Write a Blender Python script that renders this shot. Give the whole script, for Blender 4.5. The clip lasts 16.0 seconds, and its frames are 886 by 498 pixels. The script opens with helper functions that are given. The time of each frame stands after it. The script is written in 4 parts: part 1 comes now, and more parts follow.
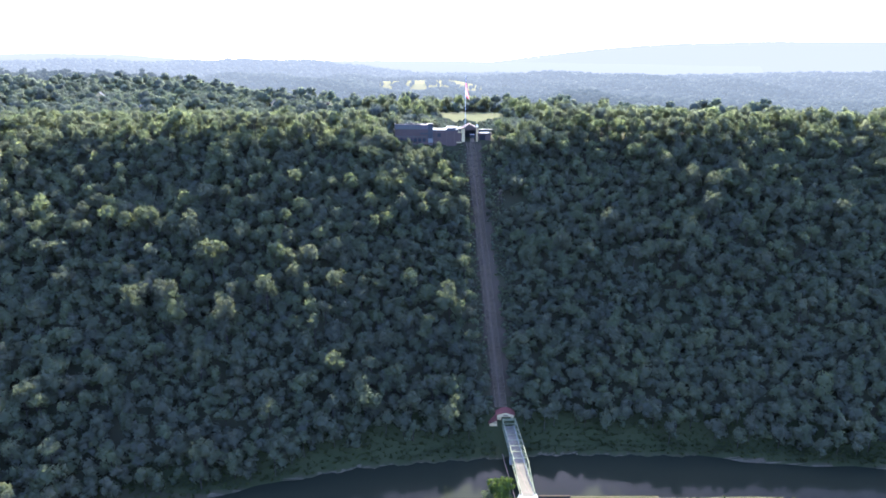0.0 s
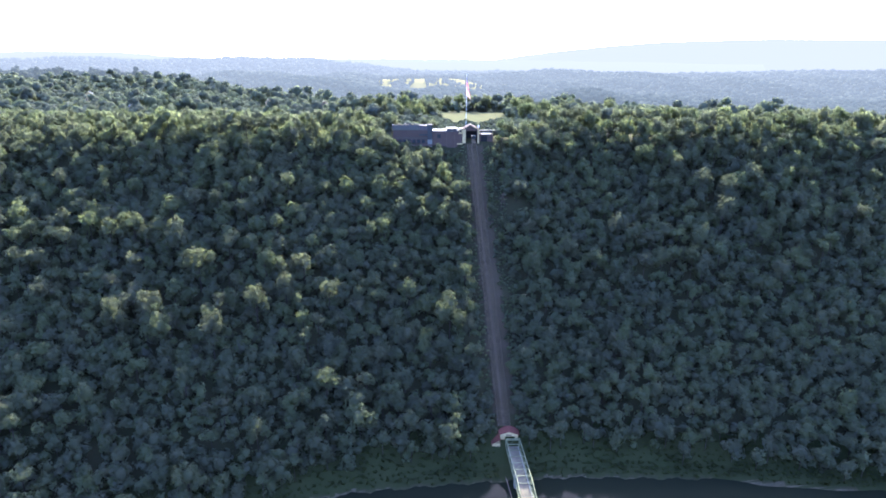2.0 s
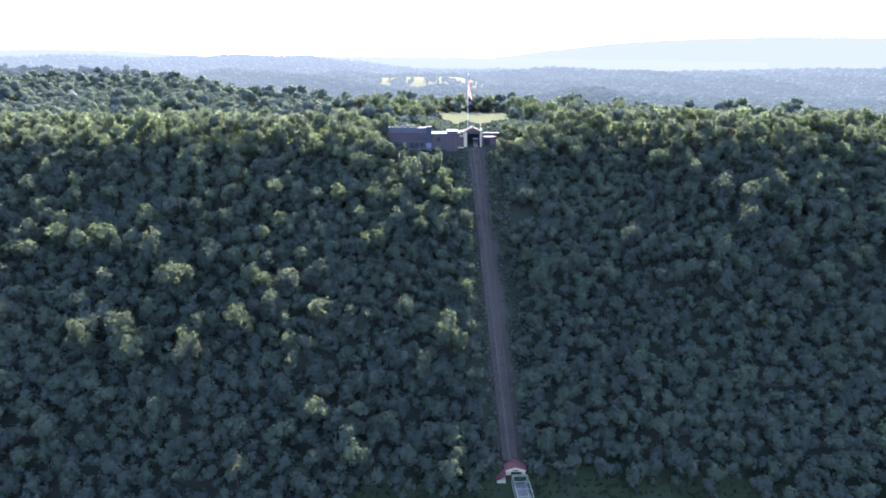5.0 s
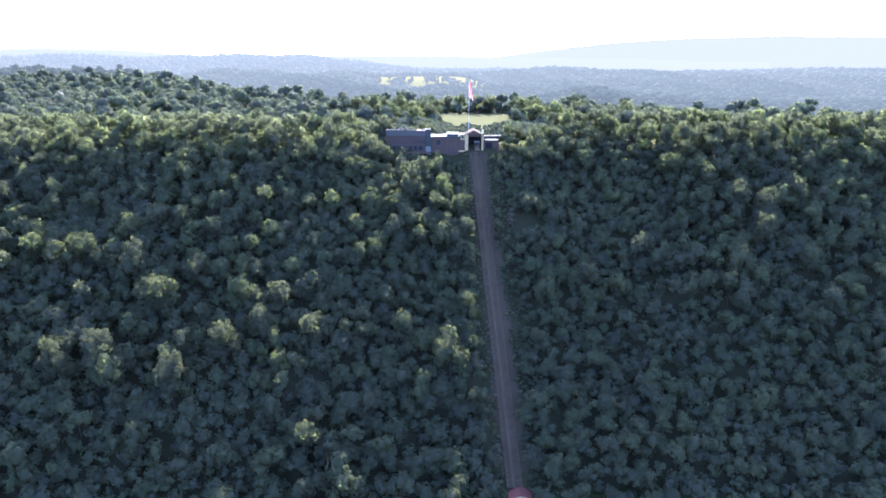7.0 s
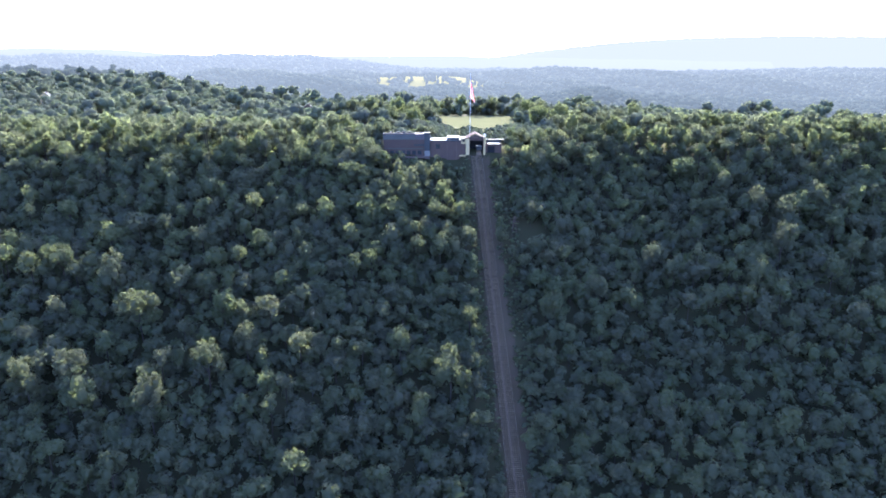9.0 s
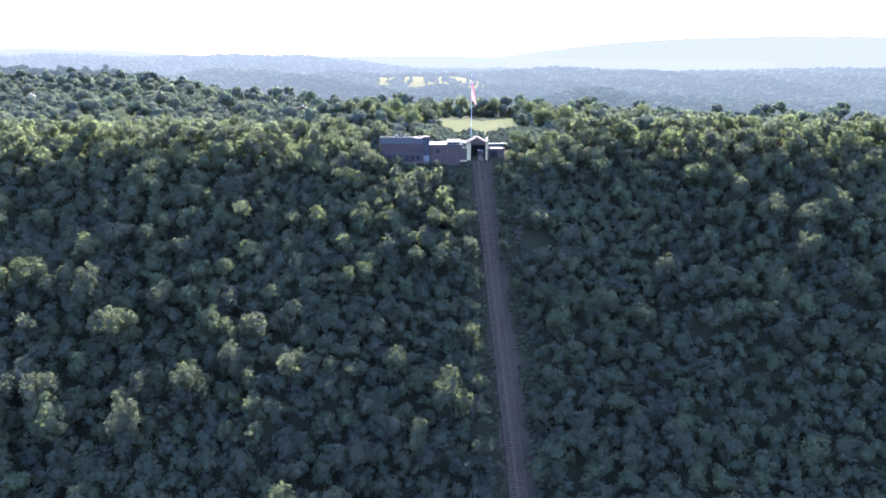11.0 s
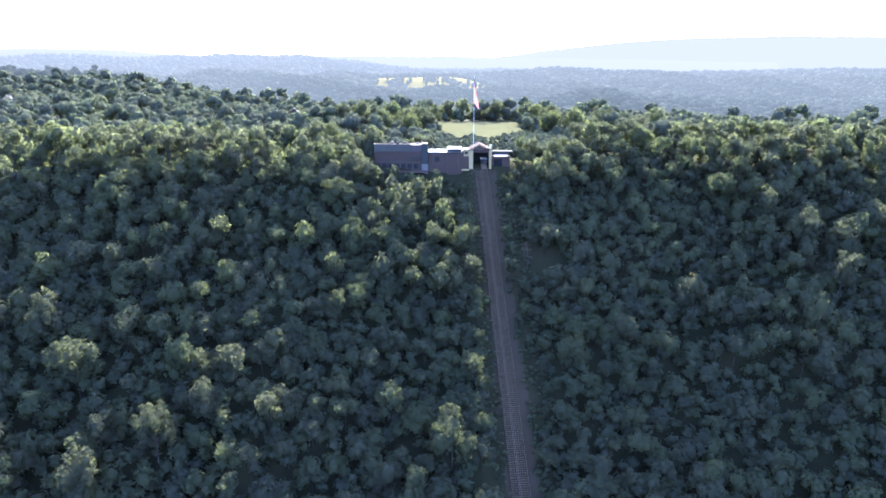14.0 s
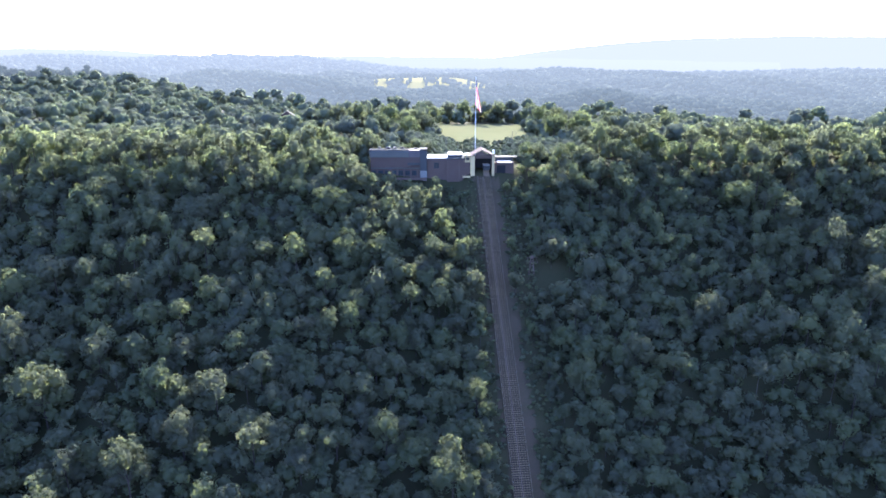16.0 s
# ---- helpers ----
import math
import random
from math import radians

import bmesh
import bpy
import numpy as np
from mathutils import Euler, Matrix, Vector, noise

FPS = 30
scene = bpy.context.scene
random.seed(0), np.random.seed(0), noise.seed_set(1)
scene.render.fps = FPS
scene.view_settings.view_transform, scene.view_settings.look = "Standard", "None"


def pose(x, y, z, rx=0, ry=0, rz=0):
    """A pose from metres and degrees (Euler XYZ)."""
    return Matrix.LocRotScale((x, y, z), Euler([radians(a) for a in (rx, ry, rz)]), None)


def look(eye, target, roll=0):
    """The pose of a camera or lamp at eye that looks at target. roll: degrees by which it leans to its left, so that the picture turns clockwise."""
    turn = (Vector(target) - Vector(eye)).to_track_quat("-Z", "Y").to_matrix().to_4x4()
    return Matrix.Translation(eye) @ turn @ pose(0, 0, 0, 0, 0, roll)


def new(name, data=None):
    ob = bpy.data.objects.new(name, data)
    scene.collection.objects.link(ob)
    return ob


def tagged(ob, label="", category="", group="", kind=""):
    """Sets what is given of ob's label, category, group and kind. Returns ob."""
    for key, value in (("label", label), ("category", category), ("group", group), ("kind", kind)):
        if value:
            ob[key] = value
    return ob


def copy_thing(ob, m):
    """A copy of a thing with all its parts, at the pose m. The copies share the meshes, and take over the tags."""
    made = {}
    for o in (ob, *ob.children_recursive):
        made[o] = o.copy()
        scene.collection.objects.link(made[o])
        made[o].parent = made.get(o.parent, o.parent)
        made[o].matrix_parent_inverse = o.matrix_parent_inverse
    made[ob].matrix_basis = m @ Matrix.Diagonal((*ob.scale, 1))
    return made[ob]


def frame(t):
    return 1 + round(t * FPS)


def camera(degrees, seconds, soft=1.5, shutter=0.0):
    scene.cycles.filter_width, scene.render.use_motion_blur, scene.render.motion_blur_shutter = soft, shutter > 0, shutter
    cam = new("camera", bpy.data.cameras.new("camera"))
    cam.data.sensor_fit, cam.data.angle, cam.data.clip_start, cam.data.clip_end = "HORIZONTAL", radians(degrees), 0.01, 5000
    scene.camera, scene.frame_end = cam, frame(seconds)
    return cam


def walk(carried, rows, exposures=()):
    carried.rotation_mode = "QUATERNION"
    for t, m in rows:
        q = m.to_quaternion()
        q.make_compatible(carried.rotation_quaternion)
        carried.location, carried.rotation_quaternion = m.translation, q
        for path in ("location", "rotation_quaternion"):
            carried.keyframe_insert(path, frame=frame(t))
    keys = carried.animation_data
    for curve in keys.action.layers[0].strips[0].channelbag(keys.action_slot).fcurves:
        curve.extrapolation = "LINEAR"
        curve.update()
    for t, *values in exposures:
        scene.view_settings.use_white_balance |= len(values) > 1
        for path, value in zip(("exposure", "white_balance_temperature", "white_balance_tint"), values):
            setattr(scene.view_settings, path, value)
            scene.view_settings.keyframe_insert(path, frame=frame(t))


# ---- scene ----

# ---------------------------------------------------------------- camera
FOV = 69.4
cam = camera(FOV, 16.0, soft=1.7)
# seconds, x, y, z, degrees looking down, roll
PATH = [(t, -40.75 + 0.03 * t, -399.72 + 13.37 * t, 236.26 - 0.18 * t, down, 0.0) for t, down in (
    (0.0, 16.74), (1.0, 16.82), (2.0, 16.90), (3.0, 16.97), (4.0, 17.02), (6.5, 17.11), (9.2, 17.12), (12.0, 17.11), (14.0, 17.09), (16.0, 17.07))]
walk(cam, [(t, pose(x, y, z, 90 - down, roll, 0.0)) for t, x, y, z, down, roll in PATH],
     exposures=[(0.0, 2.86, 4800, 30), (16.0, 2.86, 4800, 30)])

# ---------------------------------------------------------------- light
SUN_UP, SUN_AZ = 33.8, 9.0      # degrees over the horizon; degrees to the right of straight ahead (+y)
world = bpy.data.worlds.new("sky")
scene.world = world
world.use_nodes = True
wn, wl = world.node_tree.nodes, world.node_tree.links
sky = wn.new("ShaderNodeTexSky")
sky.sky_type, sky.sun_disc = "NISHITA", False
sky.sun_elevation, sky.sun_rotation = radians(SUN_UP), radians(SUN_AZ)
sky.altitude, sky.air_density, sky.dust_density, sky.ozone_density = 400, 1.0, 3.4, 1.2
wl.new(sky.outputs[0], wn["Background"].inputs[0])
wn["Background"].inputs[1].default_value = 0.15
sun = new("sun", bpy.data.lights.new("sun", "SUN"))
sun.data.energy, sun.data.angle, sun.data.color = 5.0, radians(0.6), (1.0, 0.88, 0.45)
sa, se = radians(SUN_AZ), radians(SUN_UP)
sun.matrix_world = look((0, 0, 0), (-math.sin(sa) * math.cos(se), -math.cos(sa) * math.cos(se), -math.sin(se)))


# ---------------------------------------------------------------- materials
def material(name, base, rough=0.7, metal=0.0, second=None, scale=1.0, bump=0.0, bump_scale=8.0, spec=0.04):
    """Principled surface: base and second colour mixed by two sizes of noise, with fine relief."""
    m = bpy.data.materials.new(name)
    m.use_nodes = True
    n, l = m.node_tree.nodes, m.node_tree.links
    b = n["Principled BSDF"]
    b.inputs["Roughness"].default_value, b.inputs["Metallic"].default_value = rough, metal
    b.inputs["Specular IOR Level"].default_value = spec
    co = n.new("ShaderNodeTexCoord")
    second = second or tuple(c * 0.7 for c in base)
    a, f = n.new("ShaderNodeTexNoise"), n.new("ShaderNodeTexNoise")
    a.inputs["Scale"].default_value, a.inputs["Detail"].default_value = scale * 0.22, 3
    f.inputs["Scale"].default_value, f.inputs["Detail"].default_value = scale * 2.6, 4
    l.new(co.outputs["Object"], a.inputs["Vector"]), l.new(co.outputs["Object"], f.inputs["Vector"])
    add = n.new("ShaderNodeMath")
    add.operation = "ADD"
    l.new(a.outputs[0], add.inputs[0]), l.new(f.outputs[0], add.inputs[1])
    ramp = n.new("ShaderNodeMapRange")
    ramp.inputs[1].default_value, ramp.inputs[2].default_value = 0.7, 1.3
    l.new(add.outputs[0], ramp.inputs[0])
    info = n.new("ShaderNodeObjectInfo")
    tone = n.new("ShaderNodeMapRange")
    tone.inputs[3].default_value, tone.inputs[4].default_value = 0.82, 1.15
    l.new(info.outputs["Random"], tone.inputs[0])
    mix = n.new("ShaderNodeMix")
    mix.data_type = "RGBA"
    l.new(ramp.outputs[0], mix.inputs[0])
    mix.inputs[6].default_value, mix.inputs[7].default_value = (*base, 1), (*second, 1)
    hsv = n.new("ShaderNodeHueSaturation")
    l.new(mix.outputs[2], hsv.inputs["Color"]), l.new(tone.outputs[0], hsv.inputs["Value"])
    l.new(hsv.outputs[0], b.inputs["Base Color"])
    if bump:
        g, k = n.new("ShaderNodeTexNoise"), n.new("ShaderNodeBump")
        g.inputs["Scale"].default_value, k.inputs["Strength"].default_value = bump_scale, bump
        l.new(co.outputs["Object"], g.inputs["Vector"]), l.new(g.outputs[0], k.inputs["Height"])
        l.new(k.outputs[0], b.inputs["Normal"])
    return m


def foliage(name, dark, light, through_light=0.35, rough=0.65, haze_glow=None, spec=0.04):
    """Leaves: colour by tree (attribute tone) and by clump (random per island), with light shining through."""
    m = bpy.data.materials.new(name)
    m.use_nodes = True
    n, l = m.node_tree.nodes, m.node_tree.links
    b, out = n["Principled BSDF"], n["Material Output"]
    b.inputs["Roughness"].default_value = rough
    b.inputs["Specular IOR Level"].default_value = spec
    at, geo, info = n.new("ShaderNodeAttribute"), n.new("ShaderNodeNewGeometry"), n.new("ShaderNodeObjectInfo")
    at.attribute_name = "tone"
    add = n.new("ShaderNodeMath")
    add.operation = "MULTIPLY_ADD"
    l.new(geo.outputs["Random Per Island"], add.inputs[0])
    add.inputs[1].default_value = 0.10
    half = n.new("ShaderNodeMath")
    half.operation = "MULTIPLY"
    half.inputs[1].default_value = 0.75
    both = n.new("ShaderNodeMath")
    both.operation = "ADD"
    l.new(at.outputs["Fac"], both.inputs[0]), l.new(info.outputs["Random"], both.inputs[1])
    frac = n.new("ShaderNodeMath")
    frac.operation = "FRACT"
    l.new(both.outputs[0], frac.inputs[0])
    l.new(frac.outputs[0], half.inputs[0]), l.new(half.outputs[0], add.inputs[2])
    mix = n.new("ShaderNodeMix")
    mix.data_type = "RGBA"
    l.new(add.outputs[0], mix.inputs[0])
    mix.inputs[6].default_value, mix.inputs[7].default_value = (*dark, 1), (*light, 1)
    hue = n.new("ShaderNodeHueSaturation")
    mr = n.new("ShaderNodeMapRange")
    mr.inputs[3].default_value, mr.inputs[4].default_value = 0.488, 0.512
    l.new(frac.outputs[0], mr.inputs[0]), l.new(mr.outputs[0], hue.inputs["Hue"])
    l.new(mix.outputs[2], hue.inputs["Color"])
    l.new(hue.outputs[0], b.inputs["Base Color"])
    if haze_glow:
        # haze painted in as emission: far woods and ground glow more with distance
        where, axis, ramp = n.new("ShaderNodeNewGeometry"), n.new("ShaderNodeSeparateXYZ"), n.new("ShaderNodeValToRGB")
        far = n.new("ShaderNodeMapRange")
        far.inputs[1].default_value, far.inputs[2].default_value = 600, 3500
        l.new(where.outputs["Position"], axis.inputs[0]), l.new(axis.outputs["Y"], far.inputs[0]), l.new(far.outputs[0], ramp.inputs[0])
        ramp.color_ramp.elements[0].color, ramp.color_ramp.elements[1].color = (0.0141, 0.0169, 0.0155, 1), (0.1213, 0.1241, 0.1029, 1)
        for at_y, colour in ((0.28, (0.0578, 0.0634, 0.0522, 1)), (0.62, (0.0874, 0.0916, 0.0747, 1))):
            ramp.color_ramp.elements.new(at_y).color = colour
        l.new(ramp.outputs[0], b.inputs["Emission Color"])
        b.inputs["Emission Strength"].default_value = haze_glow
    tr, ms = n.new("ShaderNodeBsdfTranslucent"), n.new("ShaderNodeMixShader")
    bright = n.new("ShaderNodeHueSaturation")
    bright.inputs["Value"].default_value, bright.inputs["Hue"].default_value = 2.75, 0.487
    bright.inputs["Saturation"].default_value = 1.75
    l.new(hue.outputs[0], bright.inputs["Color"]), l.new(bright.outputs[0], tr.inputs["Color"])
    ms.inputs[0].default_value = through_light
    l.new(b.outputs[0], ms.inputs[1]), l.new(tr.outputs[0], ms.inputs[2]), l.new(ms.outputs[0], out.inputs["Surface"])
    return m


LEAF = foliage("leaves", (0.065, 0.071, 0.052), (0.085, 0.092, 0.055), 0.48, 0.8, spec=0.0)
LEAF_PLATEAU = foliage("plateau_leaves", (0.068, 0.075, 0.058), (0.089, 0.097, 0.061), 0.30, 0.8, spec=0.0)
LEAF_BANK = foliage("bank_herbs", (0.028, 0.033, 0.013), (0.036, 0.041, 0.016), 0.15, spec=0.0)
LEAF_SUNNY = foliage("sunny_leaves", (0.036, 0.052, 0.016), (0.048, 0.062, 0.018), 0.38, spec=0.0)
LEAF_SPUR = foliage("spur_leaves", (0.063, 0.070, 0.057), (0.085, 0.092, 0.064), 0.40, 0.8, spec=0.0)
# the next three carry the distance haze as emission in the material
LEAF_FAR = foliage("haze_glow_leaves", (0.017, 0.02, 0.016), (0.042, 0.044, 0.034), 0.25, 1.0, 1.0, 0.0)
FARGROUND = foliage("haze_glow_ground", (0.017, 0.02, 0.017), (0.025, 0.027, 0.022), 0.1, 1.0, 1.0, 0.0)
PALEGRASS = foliage("haze_glow_lawn", (0.105, 0.092, 0.042), (0.123, 0.108, 0.049), 0.0, 1.0, 0.4, 0.0)
BARK = material("bark", (0.074, 0.061, 0.049), 0.9, scale=2, bump=0.4)
DEADWOOD = material("dead_wood", (0.088, 0.078, 0.062), 0.85, scale=3)
SOIL = material("forest_floor", (0.039, 0.034, 0.018), 0.95, second=(0.03, 0.032, 0.015), scale=0.3, bump=0.3, bump_scale=1.5)
GRASS = material("grass", (0.082, 0.080, 0.043), 1.0, second=(0.068, 0.070, 0.036), scale=0.25, bump=0.1, bump_scale=2, spec=0.0)
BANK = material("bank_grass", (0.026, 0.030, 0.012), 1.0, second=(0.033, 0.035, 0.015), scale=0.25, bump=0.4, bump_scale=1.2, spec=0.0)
CONCRETE = material("concrete", (0.246, 0.234, 0.209), 0.85, second=(0.172, 0.166, 0.148), scale=0.8, bump=0.2)
DECK = material("bridge_deck_concrete", (0.158, 0.141, 0.104), 0.9, second=(0.090, 0.080, 0.060), scale=0.7, bump=0.1)
STEEL = material("pale_teal_paint", (0.180, 0.182, 0.100), 0.65, second=(0.112, 0.118, 0.070), scale=1.5, bump=0.05)
TIE = material("weathered_timber", (0.084, 0.066, 0.036), 0.9, second=(0.108, 0.086, 0.050), scale=1.8, bump=0.4)
RAIL = material("rail_steel", (0.123, 0.096, 0.066), 0.7, 0.0, second=(0.184, 0.129, 0.085), scale=3)
BALLAST = material("ballast", (0.02, 0.017, 0.015), 0.95, second=(0.012, 0.011, 0.01), scale=2, bump=0.6, bump_scale=5)
GRAVEL = material("river_gravel", (0.092, 0.074, 0.046), 0.95, second=(0.028, 0.026, 0.015), scale=0.7, bump=0.5, bump_scale=3)
BARE = material("bare_soil", (0.061, 0.044, 0.03), 0.95, second=(0.042, 0.038, 0.022), scale=0.5, bump=0.4, bump_scale=2)
RED = material("red_roof", (0.129, 0.052, 0.039), 0.85, second=(0.105, 0.044, 0.034), scale=1.2, bump=0.1)
BROWNROOF = material("brown_shingle_roof", (0.108, 0.079, 0.069), 0.95, second=(0.086, 0.064, 0.059), scale=1.2, bump=0.1)
CREAM = material("cream_paint", (0.44, 0.34, 0.17), 0.7, second=(0.38, 0.29, 0.15), scale=0.8, bump=0.05)
BRICK = material("red_brown_brick", (0.086, 0.059, 0.047), 0.9, second=(0.093, 0.069, 0.058), scale=1.2, bump=0.2, bump_scale=12)
GREYMETAL = material("grey_metal_roof", (0.084, 0.079, 0.068), 0.85, 0.0, second=(0.071, 0.068, 0.059), scale=0.6)
BLUEGREY = material("blue_grey_cladding", (0.057, 0.058, 0.055), 0.8, second=(0.048, 0.049, 0.049), scale=0.8)
WHITEROOF = material("white_roof_membrane", (0.37, 0.35, 0.31), 0.9, second=(0.27, 0.255, 0.23), scale=0.5)
# near-black colour that paints shade into openings
DARK = material("opening_shade", (0.025, 0.025, 0.027), 0.9)
GLASS = material("window_glass", (0.037, 0.043, 0.049), 0.08, spec=0.6)
WHITE = material("white_paint", (0.676, 0.676, 0.652), 0.5, second=(0.59, 0.59, 0.566))
GALV = material("galvanised_steel", (0.184, 0.17, 0.154), 0.8, second=(0.129, 0.117, 0.108))
RUSTY = material("rusty_steel", (0.154, 0.113, 0.089), 0.85, second=(0.117, 0.086, 0.069))
def cloth(name, base):
    """Thin flag cloth that lets the light through."""
    m = material(name, base, 0.9, second=tuple(c * 0.9 for c in base))
    n, l = m.node_tree.nodes, m.node_tree.links
    tr, ms = n.new("ShaderNodeBsdfTranslucent"), n.new("ShaderNodeMixShader")
    tr.inputs["Color"].default_value, ms.inputs[0].default_value = (*base, 1), 0.5
    l.new(n["Principled BSDF"].outputs[0], ms.inputs[1]), l.new(tr.outputs[0], ms.inputs[2])
    l.new(ms.outputs[0], n["Material Output"].inputs["Surface"])
    return m


FLAGRED, FLAGWHITE, FLAGBLUE = cloth("flag_red", (0.443, 0.037, 0.074)), cloth("flag_white", (0.332, 0.307, 0.307)), cloth("flag_blue", (0.037, 0.049, 0.16))


def water_material():
    m = bpy.data.materials.new("river_water")
    m.use_nodes = True
    n, l = m.node_tree.nodes, m.node_tree.links
    b = n["Principled BSDF"]
    b.inputs["Base Color"].default_value = (0.013, 0.015, 0.009, 1)
    b.inputs["Roughness"].default_value, b.inputs["IOR"].default_value = 0.05, 1.33
    b.inputs["Specular IOR Level"].default_value = 0.018
    co, w, k = n.new("ShaderNodeTexCoord"), n.new("ShaderNodeTexNoise"), n.new("ShaderNodeBump")
    w.inputs["Scale"].default_value, w.inputs["Detail"].default_value = 0.9, 5
    k.inputs["Strength"].default_value, k.inputs["Distance"].default_value = 0.03, 0.15
    wind, calm = n.new("ShaderNodeTexNoise"), n.new("ShaderNodeMapRange")
    wind.inputs["Scale"].default_value, wind.inputs["Detail"].default_value = 0.035, 2
    calm.inputs[1].default_value, calm.inputs[2].default_value = 0.55, 0.66
    calm.inputs[3].default_value, calm.inputs[4].default_value = 0.03, 0.10
    l.new(co.outputs["Object"], wind.inputs["Vector"]), l.new(wind.outputs[0], calm.inputs[0]), l.new(calm.outputs[0], b.inputs["Roughness"])
    l.new(co.outputs["Object"], w.inputs["Vector"]), l.new(w.outputs[0], k.inputs["Height"]), l.new(k.outputs[0], b.inputs["Normal"])
    return m


WATER = water_material()


# ---------------------------------------------------------------- helpers
def np_mesh(name, v, f, mat, tone=None):
    """A triangle mesh from arrays."""
    me = bpy.data.meshes.new(name)
    f = np.asarray(f, np.int32)
    me.vertices.add(len(v)), me.loops.add(f.size), me.polygons.add(len(f))
    me.vertices.foreach_set("co", np.asarray(v, np.float32).ravel())
    me.loops.foreach_set("vertex_index", f.ravel())
    me.polygons.foreach_set("loop_start", np.arange(0, f.size, 3, dtype=np.int32))
    if tone is not None:
        me.attributes.new("tone", "FLOAT", "POINT").data.foreach_set("value", np.asarray(tone, np.float32))
    me.update(calc_edges=True)
    me.materials.append(mat)
    return me


def empty(name, m=None, **tags):
    ob = new(name)
    if m:
        ob.matrix_world = m
    return tagged(ob, **tags)


def part(name, bm, mat, parent=None, label=""):
    """Links a bmesh as one mesh object under a thing or a part."""
    me = bpy.data.meshes.new(name)
    bmesh.ops.recalc_face_normals(bm, faces=bm.faces)
    bm.to_mesh(me)
    bm.free()
    me.materials.append(mat)
    ob = new(name, me)
    if parent:
        ob.parent = parent
    return tagged(ob, label=label)


def box(bm, x0, x1, y0, y1, z0, z1, m=None, bevel=0.0):
    r = bmesh.ops.create_cube(bm, size=1, matrix=Matrix.Translation(((x0 + x1) / 2, (y0 + y1) / 2, (z0 + z1) / 2)) @ Matrix.Diagonal((abs(x1 - x0), abs(y1 - y0), abs(z1 - z0), 1)))
    vs = r["verts"]
    if bevel:
        es = list({e for v in vs for e in v.link_edges})
        vs = bmesh.ops.bevel(bm, geom=es, offset=bevel, segments=1, affect="EDGES")["verts"]
    if m:
        bmesh.ops.transform(bm, matrix=m, verts=vs)
    return bm


def boxes(*spec, bevel=0.0):
    bm = bmesh.new()
    for s in spec:
        box(bm, *s, bevel=bevel)
    return bm


def bar(bm, a, b, w, h=None):
    """A straight square bar from a to b."""
    a, b = Vector(a), Vector(b)
    d = b - a
    m = Matrix.Translation((a + b) / 2) @ d.to_track_quat("Z", "Y").to_matrix().to_4x4() @ Matrix.Diagonal((w, h or w, d.length, 1))
    bmesh.ops.create_cube(bm, size=1, matrix=m)
    return bm


def tube(bm, a, b, r0, r1, n=8):
    a, b = Vector(a), Vector(b)
    d = b - a
    bmesh.ops.create_cone(bm, cap_ends=True, segments=n, radius1=r0, radius2=r1, depth=d.length,
                          matrix=Matrix.Translation((a + b) / 2) @ d.to_track_quat("Z", "Y").to_matrix().to_4x4())
    return bm


def prism(bm, outline, y0, y1):
    """An outline of (x, z) drawn out from y0 to y1."""
    f = [bm.verts.new((x, y0, z)) for x, z in outline]
    g = [bm.verts.new((x, y1, z)) for x, z in outline]
    bm.faces.new(f), bm.faces.new(g[::-1])
    for i in range(len(f)):
        j = (i + 1) % len(f)
        bm.faces.new((f[i], g[i], g[j], f[j]))
    return bm


# ---------------------------------------------------------------- ground
RUN, RISE = 222.8, 157.8         # the incline's plan length and height
WATER_Z = -20.0


def track_x(y):
    return -14.3 * np.asarray(y) / RUN


def wave(x, y, seed, size):
    """Smooth uneven ground between -1 and 1."""
    r = np.random.RandomState(seed)
    s = 0
    for k in range(6):
        a, p, q = r.uniform(0, 6.28), r.uniform(0, 6.28), size * r.uniform(0.6, 1.7)
        s = s + np.sin((x * np.cos(a) + y * np.sin(a)) * 6.28 / q + p)
    return s / 3.2


def bank_y(x):
    return np.interp(x, (-700, -400, -186, -144, -96, -44, 40, 130, 190, 250, 500, 900), (-249, -152, -72, -57, -43, -35.8, -27.7, -29.6, -39.9, -42.9, -67, -114)) + 1.2 * np.sin(x * 0.31) + 0.8 * np.sin(x * 0.83)


def near_bank_y(x):
    return np.interp(x, (-700, -200, -60, 0, 30, 200, 900), (-300, -150, -104, -90, -80, -83.5, -170))


def smooth(a, b, t):
    t = np.clip((t - a) / (b - a), 0, 1)
    return t * t * (3 - 2 * t)


